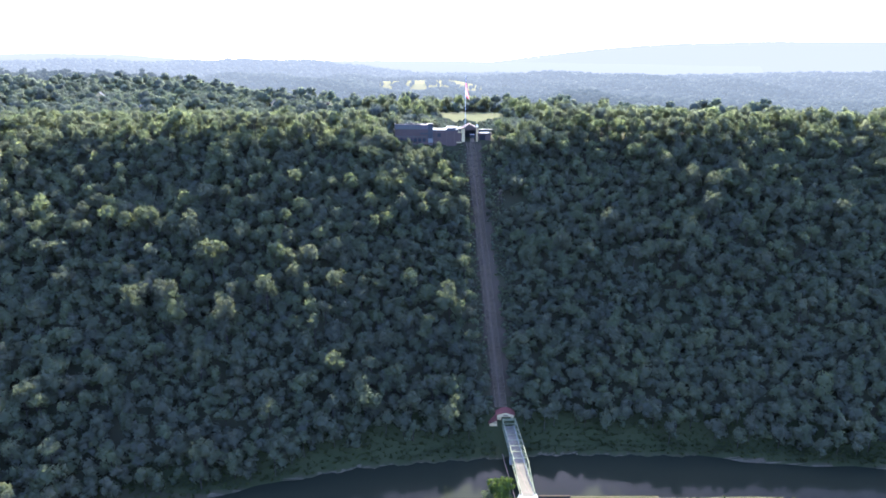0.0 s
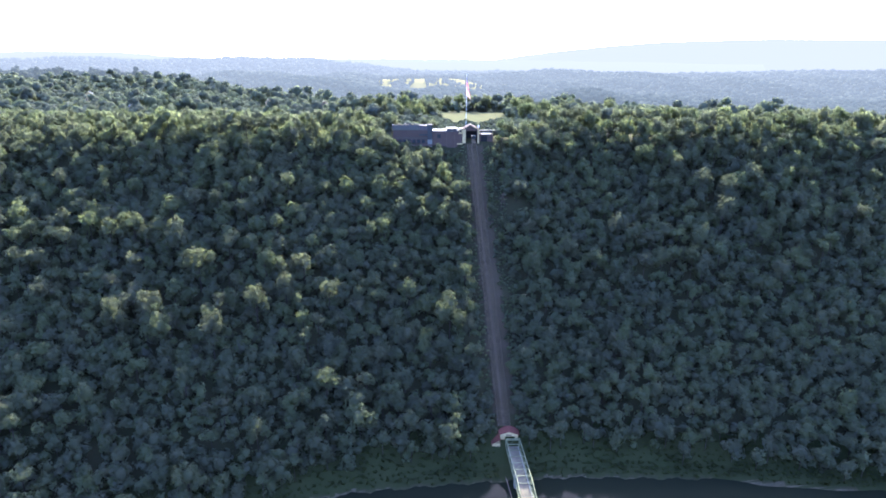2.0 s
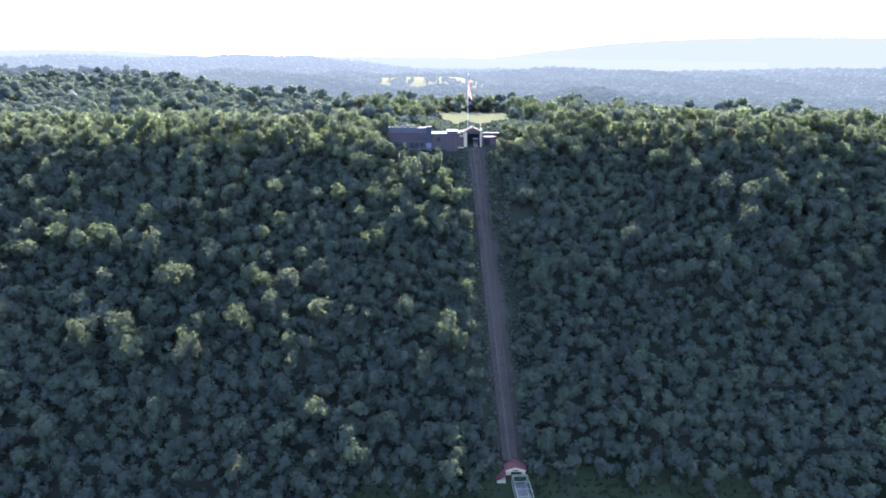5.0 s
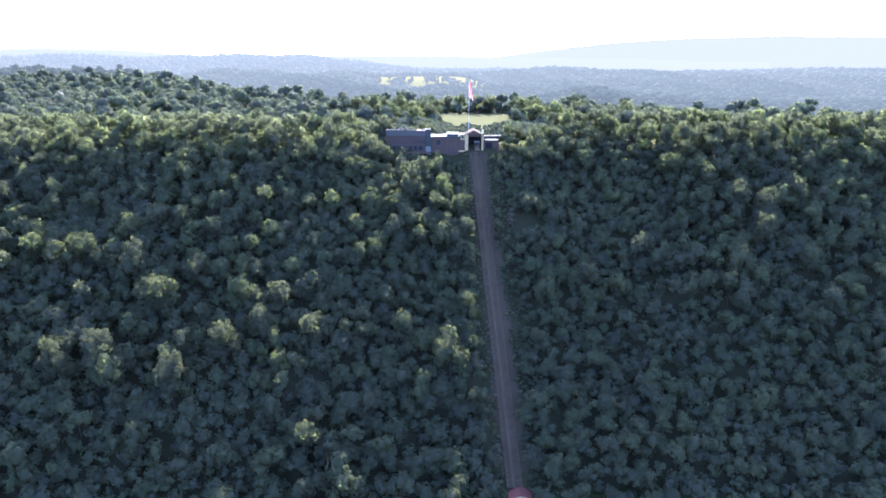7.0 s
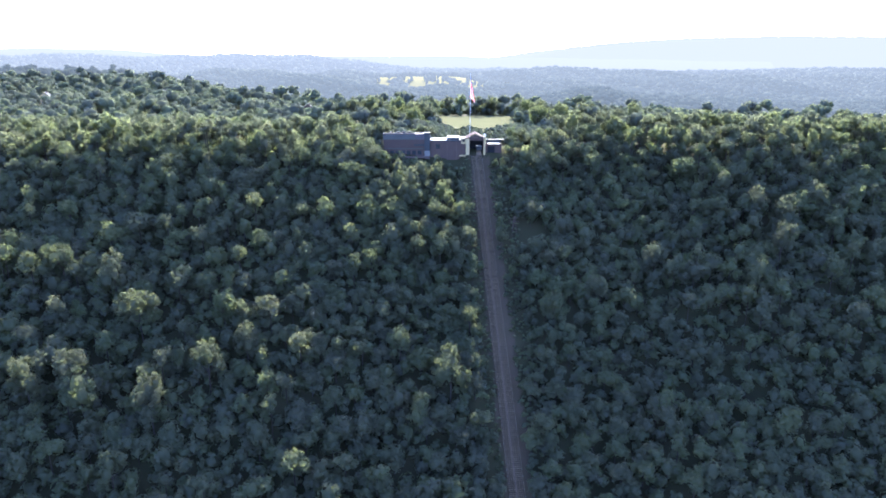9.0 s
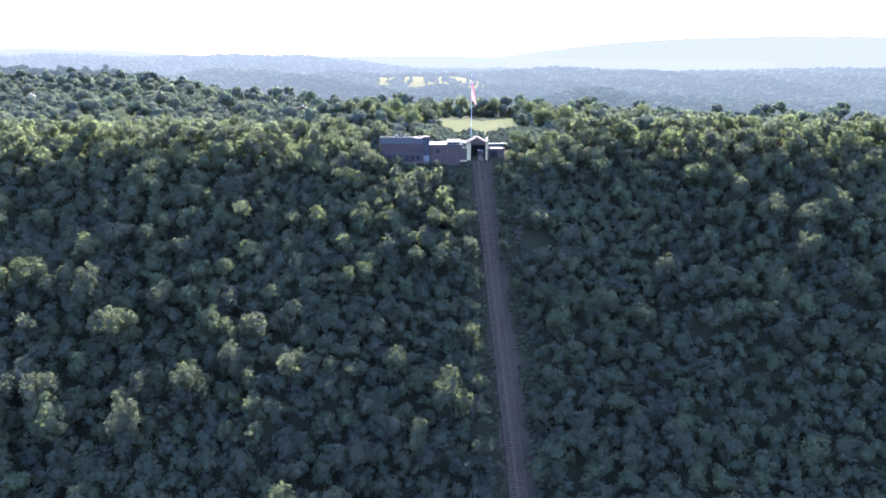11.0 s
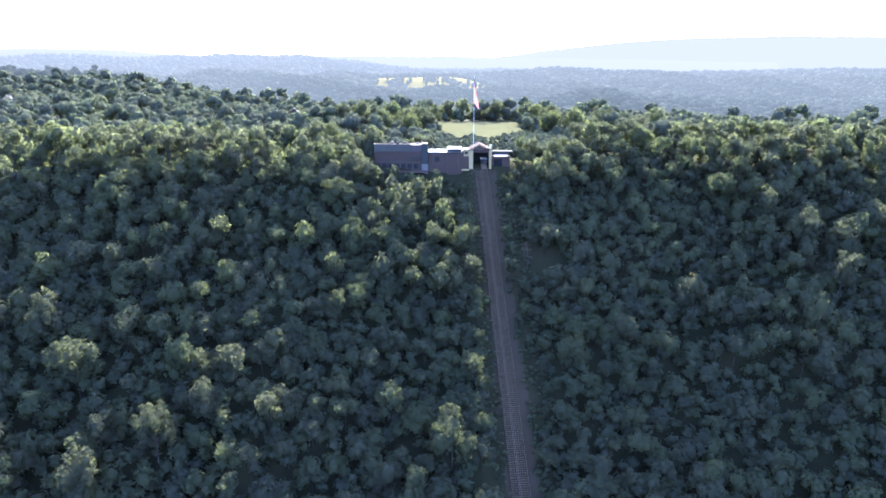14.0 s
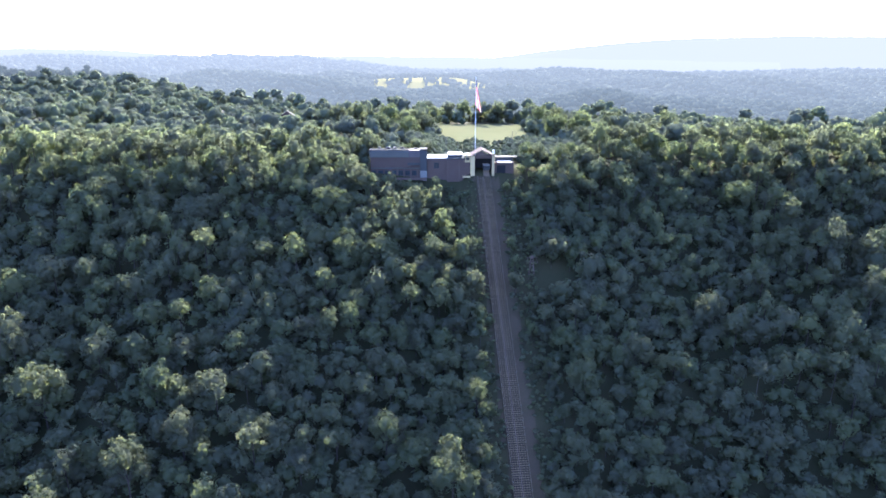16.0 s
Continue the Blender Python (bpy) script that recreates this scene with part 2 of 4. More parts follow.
def ground_z(x, y):
    x, y = np.asarray(x, float), np.asarray(y, float)
    by, ny = bank_y(x), near_bank_y(x)
    near_track = np.exp(-((x - track_x(np.clip(y, 0, 230))) / 45.0) ** 2)
    # hill face
    yf = np.interp(x, (-900, -400, -190, -100, -40, 40, 130, 250, 500, 900), (-160, -96, -44, -24, -8, -4, -4, -14, -40, -80))
    rise = (RISE + 4.4) / (RUN - yf)
    rise = rise + np.maximum(0.69 - rise, 0) * smooth(60, 190, np.abs(x))
    face = -6 + (y - yf) * rise + (wave(x, y * 0.4, 3, 230) * 6 + wave(x, y, 5, 90) * 2.5) * (1 - near_track) * smooth(0, 60, y)
    # bulges added to the slope so the grazing sun lights more crowns
    face = face + 4 * smooth(50, 150, -x) * np.exp(-((y - 44) / 42.0) ** 2) * smooth(-50, 10, y) + 3 * smooth(25, 120, x) * np.exp(-((y - 140) / 50.0) ** 2)
    face = face - 5 * smooth(186, 214, y) * smooth(-104, -92, x) * (1 - smooth(-30, -22, x))
    d = y - by
    shore = WATER_Z + np.clip(d, -4, 3) * 0.4 + np.clip(d - 3, 0, 400) * 0.22
    low = np.where(d > 3, np.maximum(shore, face), shore)
    low = np.where(y < ny, -11.0 + wave(x, y, 9, 120) * 0.5, low)
    # plateau and what lies behind it
    top = 160 + 6 * smooth(230, 330, y) + wave(x, y, 11, 260) * 4 * smooth(240, 420, y) * (1 - np.exp(-((x + 5) / 90.0) ** 2))
    top = top + 12 * smooth(150, 500, -x) * smooth(260, 520, y) - 10 * smooth(120, 420, x) * smooth(300, 600, y) - 8 * smooth(430, 620, y) * smooth(-420, -200, x)
    top = top + 3 * smooth(650, 1150, y) * smooth(250, 700, -x)
    edge = np.interp(x, (-1400, -830, -370, -100, 100, 260, 340, 500, 900), (1300, 1180, 720, 560, 480, 430, 350, 300, 260))
    fall = smooth(edge - 40, edge + 240, y)
    far = 74 + (wave(x, y, 17, 800) * 22 + wave(x, y, 19, 330) * 14) * (1 - 0.7 * smooth(2200, 2900, y)) + 48 * np.exp(-((x - 430) / 330.0) ** 2 - ((y - 1480) / 210.0) ** 2) + 62 * np.exp(-((y - 2350 - 0.15 * x) / 520.0) ** 2) + 55 * smooth(2400, 3300, y) * (1 - 0.55 * smooth(0, 900, x)) + 70 * smooth(2700, 3400, y) * smooth(0, 900, -x)
    back = top * (1 - fall) + far * fall
    soft = 9 + 21 * (1 - np.exp(-((x + 30) / 75.0) ** 2))
    k = smooth(-soft, soft, low - back)
    z = np.where(y > 80, low * (1 - k) + back * k, low)
    return z


def golf_gap(x, y):
    """False on the pale lawns far off."""
    return ~((x > -300) & (x < 290) & (y > 2000) & (y < 2370) & (wave(x, y * 0.4, 31, 150) + 0.6 * wave(x, y * 0.4, 32, 60) > -0.6))


def ground_mesh():
    ys = np.concatenate([np.linspace(-4000, -340, 14), np.arange(-320, -110, 10), np.arange(-110, -10, 1.6), np.arange(-10, 260, 4.5), np.arange(260, 700, 12), np.arange(700, 2600, 24), np.linspace(2600, 4900, 22)])
    xs = np.concatenate([np.linspace(-4500, -820, 26), np.arange(-800, -130, 14), np.arange(-130, 130, 3), np.arange(130, 800, 14), np.linspace(820, 4500, 22)])
    gx, gy = np.meshgrid(xs, ys)
    v = np.stack([gx, gy, ground_z(gx, gy)], -1).reshape(-1, 3)
    n, w = len(ys), len(xs)
    i = (np.arange(n - 1)[:, None] * w + np.arange(w - 1)).ravel()
    f = np.concatenate([np.stack([i, i + 1, i + w + 1], 1), np.stack([i, i + w + 1, i + w], 1)])
    c = v[f].mean(1)
    me = np_mesh("ground", v, f, SOIL)
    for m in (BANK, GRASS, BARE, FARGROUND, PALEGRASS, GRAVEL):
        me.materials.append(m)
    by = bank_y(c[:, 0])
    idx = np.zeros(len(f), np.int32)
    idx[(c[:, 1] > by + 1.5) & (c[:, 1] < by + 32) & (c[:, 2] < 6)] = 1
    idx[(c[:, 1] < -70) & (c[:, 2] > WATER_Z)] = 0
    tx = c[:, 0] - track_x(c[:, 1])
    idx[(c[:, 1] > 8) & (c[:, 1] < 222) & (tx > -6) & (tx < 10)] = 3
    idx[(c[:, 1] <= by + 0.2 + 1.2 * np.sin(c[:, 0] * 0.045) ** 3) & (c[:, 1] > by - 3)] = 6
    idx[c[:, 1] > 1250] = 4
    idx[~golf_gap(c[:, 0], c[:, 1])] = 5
    me.polygons.foreach_set("material_index", idx)
    me.polygons.foreach_set("use_smooth", np.ones(len(f), bool))
    return tagged(new("ground", me), "steep wooded hillside ground with grassy river bank", "ground", kind="structure")


ground_mesh()


def river():
    xs = np.arange(-900, 901, 20.0)
    v, f = [], []
    for x in xs:
        v += [(x, float(bank_y(x)) + 3, WATER_Z), (x, float(near_bank_y(x)) - 3, WATER_Z)]
    for k in range(len(xs) - 1):
        a = 2 * k
        f += [(a, a + 1, a + 3), (a, a + 3, a + 2)]
    tagged(new("river", np_mesh("river", np.array(v), f, WATER)), "dark still river reflecting the pale sky", "river", kind="structure")


river()


def meadow():
    """The open lawn behind the upper station, a few centimetres over the ground."""
    xs, ys = np.linspace(-70, 75, 46), np.linspace(268, 452, 46)
    gx, gy = np.meshgrid(xs, ys)
    gz = ground_z(gx, gy) + 0.12
    v = np.stack([gx, gy, gz], -1).reshape(-1, 3)
    i = (np.arange(45)[:, None] * 46 + np.arange(45)).ravel()
    f = np.concatenate([np.stack([i, i + 1, i + 47], 1), np.stack([i, i + 47, i + 46], 1)])
    tagged(new("meadow", np_mesh("meadow", v, f, GRASS)), "sunlit mown yellow-green lawn on the hilltop", "lawn", kind="structure")


meadow()

# ---------------------------------------------------------------- trees
PHI = (1 + 5 ** 0.5) / 2
ICO = np.array([(-1, PHI, 0), (1, PHI, 0), (-1, -PHI, 0), (1, -PHI, 0), (0, -1, PHI), (0, 1, PHI), (0, -1, -PHI), (0, 1, -PHI), (PHI, 0, -1), (PHI, 0, 1), (-PHI, 0, -1), (-PHI, 0, 1)]) / math.sqrt(1 + PHI * PHI)
ICO_F = np.array([(0, 11, 5), (0, 5, 1), (0, 1, 7), (0, 7, 10), (0, 10, 11), (1, 5, 9), (5, 11, 4), (11, 10, 2), (10, 7, 6), (7, 1, 8), (3, 9, 4), (3, 4, 2), (3, 2, 6), (3, 6, 8), (3, 8, 9), (4, 9, 5), (2, 4, 11), (6, 2, 10), (8, 6, 7), (9, 8, 1)])


OCTA = np.array([(1, 0, 0), (-1, 0, 0), (0, 1, 0), (0, -1, 0), (0, 0, 1), (0, 0, -1)], float)
OCTA_F = np.array([(0, 2, 4), (2, 1, 4), (1, 3, 4), (3, 0, 4), (2, 0, 5), (1, 2, 5), (3, 1, 5), (0, 3, 5)])


def crown_arrays(r, leaves, puffs, size, tall=1.0, masses=5, ruffle=0.3, rough=0.12, puff=(0.15, 0.30), inner=(0.62, 0.88), bare=1.0, jut=(0.75, 1.05)):
    """A crown about one unit in radius, top at z = tall: a few uneven leaf masses at different heights, smaller puffs on them, and leaf clumps over all."""
    cs, rs = [(0, 0, 0.30 * tall)], [r.uniform(0.52, 0.66)]
    for k in range(masses - 1):
        a, z = 6.28 * k / (masses - 1) + r.uniform(-0.7, 0.7), r.uniform(-0.5, 0.55)
        q = r.uniform(0.36, 0.74)
        cs.append((q * math.cos(a), q * math.sin(a), z * tall))
        rs.append(r.uniform(0.28, 0.50))
    for k in range(puffs):
        j = r.randint(masses)
        d = r.normal(size=3) + (0, 0, 0.45)
        d /= np.linalg.norm(d)
        cs.append(tuple(np.array(cs[j]) + d * rs[j] * r.uniform(*jut) * (1, 1, 0.5 + 0.5 * tall)))
        rs.append(r.uniform(*puff))
    cs, rs = np.array(cs), np.array(rs)
    up = np.where(np.arange(len(rs)) < masses, 0.5 + 0.5 * tall, 1.0)
    form = np.stack([rs, rs, rs * up], 1)
    cores = [c + ICO * q * r.uniform(*inner, (12, 1)) for c, q in zip(cs[:masses], form)] + [c + OCTA * q * r.uniform(*inner, (6, 1)) for c, q in zip(cs[masses:], form[masses:])]
    many = leaves * 3
    share = rs ** 2 * np.where(np.arange(len(rs)) < masses, bare, 1.0)
    pick = r.choice(len(rs), many, p=share / share.sum())
    d = r.normal(size=(many, 3))
    d[:, 2] += 0.25
    d /= np.linalg.norm(d, axis=1)[:, None]
    p = cs[pick] + d * form[pick] * r.uniform(1 - rough, 1 + rough, (many, 1))
    deep = (((p[:, None, :] - cs[None]) / form[None]) ** 2).sum(2) < 0.66
    at = np.flatnonzero(~deep.any(1))[:leaves]
    p, d, n = p[at], d[at], len(at)
    nrm = d * 0.8 + p * (0.5, 0.5, 0.5 / tall) + r.normal(size=(n, 3)) * ruffle
    nrm /= np.linalg.norm(nrm, axis=1)[:, None]
    t = np.cross(nrm, r.normal(size=(n, 3)))
    t /= np.linalg.norm(t, axis=1)[:, None] + 1e-9
    b = np.cross(nrm, t)
    s = (size * r.uniform(0.55, 1.5, n))[:, None]
    tri = np.stack([p + t * s * r.uniform(0.7, 1.2, (n, 1)), p + (-0.6 * t + 0.9 * b) * s, p + (-0.6 * t - 0.9 * b) * s * r.uniform(0.6, 1.2, (n, 1))], 1).reshape(-1, 3)
    v = np.concatenate(cores + [tri])
    v[:, 2] *= tall / v[:, 2].max()
    o, w = 12 * masses, 12 * masses + 6 * puffs
    return v, np.concatenate([ICO_F + 12 * k for k in range(masses)] + [OCTA_F + o + 6 * k for k in range(puffs)] + [np.arange(n * 3).reshape(-1, 3) + w])


def scatter(x0, x1, y0, y1, gap, seed, keep):
    """Uneven rows of places, one about every gap metres."""
    r = np.random.RandomState(seed)
    gx, gy = np.meshgrid(np.arange(x0, x1, float(gap)), np.arange(y0, y1, float(gap)))
    gx[1::2] += gap / 2
    p = np.stack([gx.ravel(), gy.ravel()], 1) + r.uniform(-0.36, 0.36, (gx.size, 2)) * gap
    return p[keep(p[:, 0], p[:, 1])], r


def forest(name, label, places, r, protos, mat, radius, height, emergent=0.0, trunk=True, kind="stuff", soft=False):
    """One mesh of many trees: crowns of the given radius, tops at the given height over the ground."""
    n = len(places)
    z = ground_z(places[:, 0], places[:, 1])
    rad = radius[0] + (radius[1] - radius[0]) * r.uniform(size=n) ** 1.4
    top = r.uniform(*height, n) - 1.5 * smooth(185, 215, places[:, 1]) * (1 - smooth(262, 300, places[:, 1]))
    chance = emergent * np.clip(1 + 1.6 * wave(places[:, 0], places[:, 1], 37, 130), 0.1, 3) * (1 + 1.2 * smooth(90, 160, places[:, 1]))
    chance = chance * np.where(places[:, 0] > -5, 0.3 + 0.7 * smooth(60, 130, places[:, 1]), 1)
    big = r.uniform(size=n) < chance
    top[big] += r.uniform(5, 12, big.sum())
    rad[big] *= 1.1
    top *= low_growth(places[:, 0], places[:, 1])
    rad *= np.clip(low_growth(places[:, 0], places[:, 1]) * 1.25, 0.3, 1)
    which, turn, tone = r.randint(len(protos), size=n), r.uniform(0, 6.28, n), r.uniform(size=n)
    vs, fs, ts, wood, base = [], [], [], [], 0
    stick = np.array([(math.cos(a), math.sin(a), h) for h in (0, 1) for a in (0, 2.1, 4.2)])
    stick_f = np.array([(0, 1, 4), (0, 4, 3), (1, 2, 5), (1, 5, 4), (2, 0, 3), (2, 3, 5)])
    for i in range(n):
        v, f = protos[which[i]]
        c, s = math.cos(turn[i]), math.sin(turn[i])
        q = rad[i]
        cz = max(top[i] - q * v[:, 2].max(), 0.45 * q)
        w = np.empty_like(v)
        w[:, 0] = (v[:, 0] * c - v[:, 1] * s) * q + places[i, 0]
        w[:, 1] = (v[:, 0] * s + v[:, 1] * c) * q + places[i, 1]
        w[:, 2] = v[:, 2] * q + z[i] + cz
        vs.append(w), fs.append(f + base), ts.append(np.full(len(v), tone[i])), wood.append(np.zeros(len(f), np.int32))
        base += len(v)
        if trunk:
            w = stick * (0.22, 0.22, max(cz, 1.0)) + (places[i, 0], places[i, 1], z[i] - 0.3)
            vs.append(w), fs.append(stick_f + base), ts.append(np.full(6, tone[i])), wood.append(np.ones(6, np.int32))
            base += 6
    me = np_mesh(name, np.concatenate(vs), np.concatenate(fs), mat, np.concatenate(ts))
    me.materials.append(BARK)
    me.polygons.foreach_set("material_index", np.concatenate(wood))
    if soft:
        me.polygons.foreach_set("use_smooth", np.ones(len(me.polygons), bool))
    return tagged(new(name, me), label, "forest", kind=kind)


def low_growth(x, y):
    """Shorter growth below the upper buildings, beside the track and before a house."""
    tx = x - track_x(y)
    a = 1 - 0.40 * smooth(175, 200, y) * smooth(-100, -84, x) * (1 - smooth(-2, 8, tx)) * (1 - smooth(224, 232, y))
    b = 1 - 0.55 * np.exp(-((tx + 8) / 6.0) ** 2) * smooth(0, 20, y) - 0.5 * np.exp(-((tx - 16) / 11.0) ** 2) * smooth(20, 90, y)
    c = 1 - 0.5 * smooth(-62, -48, x) * (1 - smooth(40, 60, x)) * smooth(225, 240, y) * (1 - smooth(320, 350, y))
    d = 1 - 0.5 * np.exp(-((x + 256) / 15.0) ** 2) * smooth(360, 390, y) * (1 - smooth(447, 456, y))
    return np.clip(a * np.clip(b, 0.3, 1) * c * d, 0.25, 1)


HOUSES = ((-258, 447, 20), (-583, 680, -15), (-185, 420, 10), (-402, 390, 35), (-312, 750, 5), (-401, 570, -25), (268, 420, 15), (355, 520, -20), (180, 470, 40), (-500, 480, 12))
DEAD = (-205.0, 138.0)
# tall trees that stand over the canopy: x, y, height, crown radius
TALL_UPPER = ((-304, 96, 25, 8.6), (-271, 88, 29, 10.2), (-237, 81, 38, 9.7), (-165, 93, 22, 11.5), (-98, 109, 24, 6.5), (-87, 112, 26, 6.5), (-40, 105, 19, 9.1), (-51, 147, 22, 10.1), (-27, 158, 24, 7.3),
              (-111, 156, 23, 12.5), (-93, 153, 24, 10.9), (-75, 155, 23, 12.2), (-283, 125, 21, 8.0), (-236, 158, 25, 11.0), (-236, 138, 19, 8.7), (-177, 167, 22, 11.9), (-107, 180, 23, 11.4), (-95, 202, 19, 12.5),
              (-73, 96, 23, 7.1), (-24, 88, 25, 7.3), (-233, 175, 22, 12.5), (-202, 178, 22, 10.9))
TALL_LOWER = ((-216, 63, 35, 12.5), (-171, 74, 27, 10.3), (-152, 52, 31, 7.3), (-169, 36, 37, 7.9), (-237, 25, 38, 8.8), (-229, 16, 38, 10.1), (-194, 17, 38, 8.7), (-258, 19, 35, 8.2), (-66, 64, 31, 6.9),
              (-36, 53, 36, 11.6), (-65, 36, 27, 7.2), (-53, 33, 30, 7.5), (-84, 25, 24, 8.9), (-138, 13, 26, 8.0), (-204, -11, 30, 7.4), (-310, 30, 27, 10.9), (-300, -38, 27, 12.5), (-187, -60, 31, 8.3))
TALL_EAST = ((101, 127, 32, 8.6), (163, 107, 33, 9.0), (137, 195, 27, 12.5), (162, 174, 32, 9.3), (153, 160, 29, 9.5), (178, 157, 33, 9.8), (195, 148, 34, 10.0), (219, 162, 32, 11.1), (256, 179, 25, 12.2),
             (252, 148, 22, 10.9), (183, 125, 36, 8.5), (30, 97, 26, 7.5), (38, 143, 17, 8.0), (57, 109, 27, 8.6),
             (66, 312, 27, 10.5), (47, 322, 23, 9.0), (92, 322, 25, 10.0), (116, 306, 22, 9.5), (140, 330, 24, 9.5))
TALL_LAWN = ((-53, 342, 21, 8.0), (-60, 366, 24, 8.5), (-70, 338, 25, 9.0), (-84, 352, 28, 9.5), (-99, 344, 27, 9.0), (-112, 362, 28, 9.5), (-66, 312, 22, 8.5), (-128, 352, 26, 9.0), (-88, 322, 23, 8.5), (-48, 398, 22, 8.0),
             (-20, 468, 24, 8.5), (-2, 474, 22, 8.5), (14, 466, 23, 9.0), (-36, 472, 22, 8.5), (44, 372, 24, 9.0), (52, 352, 25, 9.5), (40, 420, 23, 9.0))


def free_of_things(x, y):
    tx = x - track_x(np.clip(y, 0, RUN))
    ok = ~((tx > -7.0) & (tx < 9.0) & (y < 230))
    ok &= ~((x > -93) & (x < 12) & (y > 217) & (y < 250))                    # upper buildings
    ok &= ~((x > -47) & (x < 34 + 0.03 * (y - 300)) & (y > 250) & (y < 452))                    # lawn
    ok &= ~((np.abs(x - 11) < 6) & (np.abs(y - 158) < 8))                    # pylon
    ok &= ~((x > 8) & (x < 38) & (np.abs(y - 152) < 3))
    for hx, hy, _ in HOUSES:
        ok &= ~((np.abs(x - hx) < 13) & (y > hy - 34) & (y < hy + 9))
    ok &= ~((np.abs(x - DEAD[0]) < 4) & (y > DEAD[1] - 7) & (y < DEAD[1] + 3))
    return ok


def tall_clear(x, y):
    ok = np.ones(np.shape(x), bool)
    for hx, hy, _, q in TALL_UPPER + TALL_LOWER + TALL_EAST + TALL_LAWN:
        ok &= (x - hx) ** 2 + (y - hy) ** 2 > (0.5 * q) ** 2
    return ok


def hill_keep(x, y):
    return free_of_things(x, y) & (y > bank_y(x) + 5 + 7 * smooth(-150, -60, x) * (1 - 0.8 * smooth(110, 180, x)) + 3 * np.sin(x * 0.05)) & ~((x > -14) & (x < 13) & (y < 4))


STRETCH = (-118.0, 80.0, 4.0, 124.0)       # the wood beside the lower track: trees as things of their own


def in_stretch(x, y):
    return (x > STRETCH[0]) & (x < STRETCH[1]) & (y > STRETCH[2]) & (y < STRETCH[3])


pr = np.random.RandomState(4)
P_HILL = [crown_arrays(pr, 440, 16, 0.077, pr.uniform(0.95, 1.4), 4, puff=(0.12, 0.26), inner=(0.6, 0.85), bare=0.7, jut=(0.85, 1.15)) for _ in range(18)]
P_TOP = [crown_arrays(pr, 125, 6, 0.12, pr.uniform(0.8, 1.05), 5, 0.14, 0.05, inner=(0.88, 1.02)) for _ in range(12)]
P_SPUR = [crown_arrays(pr, 60, 3, 0.15, pr.uniform(0.7, 0.95), 3, 0.12, 0.05, inner=(0.9, 1.02)) for _ in range(8)]
P_FAR = [(ICO * pr.uniform(0.72, 1.25, (12, 1)) * (1, 1, 0.8), ICO_F) for _ in range(9)]

places, r = scatter(-600, 520, -160, 258, 11.5, 21, lambda x, y: hill_keep(x, y) & tall_clear(x, y) & ~in_stretch(x, y) & (np.abs(x + 41) < 0.74 * (y + 400) + 60))
west = places[:, 0] < -5
forest("hillside_forest", "dense deciduous forest on a shaded steep hillside", places[west], r, P_HILL, LEAF, (5.2, 9.4), (13.5, 20.5), 0.24)
forest("hillside_forest", "dense deciduous forest on a shaded steep hillside", places[~west], r, P_HILL, LEAF, (5.0, 9.0), (15, 20), 0.34)
def plateau_edge(x):
    return np.interp(x, (-1400, -830, -370, -100, 100, 260, 340, 500, 900), (1300, 1180, 720, 560, 480, 430, 350, 300, 260)) + 50


def in_view(x, y):
    return np.abs(x + 41) < 0.74 * (y + 400) + 40


places, r = scatter(-800, 800, 258, 600, 15.0, 22, lambda x, y: free_of_things(x, y) & tall_clear(x, y) & in_view(x, y) & (y < plateau_edge(x)))
forest("plateau_forest", "sunlit deciduous woods on the plateau", places, r, P_TOP, LEAF_PLATEAU, (7.0, 10.5), (12, 17), 0.05, soft=True)
places, r = scatter(-1500, 1000, 600, 860, 15.0, 26, lambda x, y: in_view(x, y) & (y < plateau_edge(x)))
forest("spur_forest", "grey-green deciduous woods on the farther plateau", places, r, P_SPUR, LEAF_SPUR, (8.0, 12.0), (10, 20), 0.1, trunk=False, soft=True)
# from here outward the trees glow, haze being put into their leaf emission
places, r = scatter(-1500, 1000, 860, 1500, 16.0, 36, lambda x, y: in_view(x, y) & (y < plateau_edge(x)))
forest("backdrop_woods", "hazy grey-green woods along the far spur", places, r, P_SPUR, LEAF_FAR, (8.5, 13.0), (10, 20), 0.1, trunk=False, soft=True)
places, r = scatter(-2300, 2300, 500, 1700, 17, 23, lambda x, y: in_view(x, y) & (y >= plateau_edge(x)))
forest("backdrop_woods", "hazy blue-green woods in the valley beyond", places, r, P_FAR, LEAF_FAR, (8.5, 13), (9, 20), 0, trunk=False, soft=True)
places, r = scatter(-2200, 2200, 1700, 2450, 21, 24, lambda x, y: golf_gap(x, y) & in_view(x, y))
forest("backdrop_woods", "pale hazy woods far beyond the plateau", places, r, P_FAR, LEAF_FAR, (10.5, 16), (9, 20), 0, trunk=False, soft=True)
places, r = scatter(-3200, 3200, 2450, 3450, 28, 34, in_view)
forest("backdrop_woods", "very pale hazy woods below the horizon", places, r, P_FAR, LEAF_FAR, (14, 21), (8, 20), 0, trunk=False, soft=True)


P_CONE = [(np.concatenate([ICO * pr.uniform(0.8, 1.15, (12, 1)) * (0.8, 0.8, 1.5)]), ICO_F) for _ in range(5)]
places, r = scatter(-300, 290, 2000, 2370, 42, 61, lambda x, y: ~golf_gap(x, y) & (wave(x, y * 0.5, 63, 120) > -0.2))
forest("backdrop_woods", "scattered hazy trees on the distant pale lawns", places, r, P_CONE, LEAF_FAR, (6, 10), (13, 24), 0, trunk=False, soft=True)

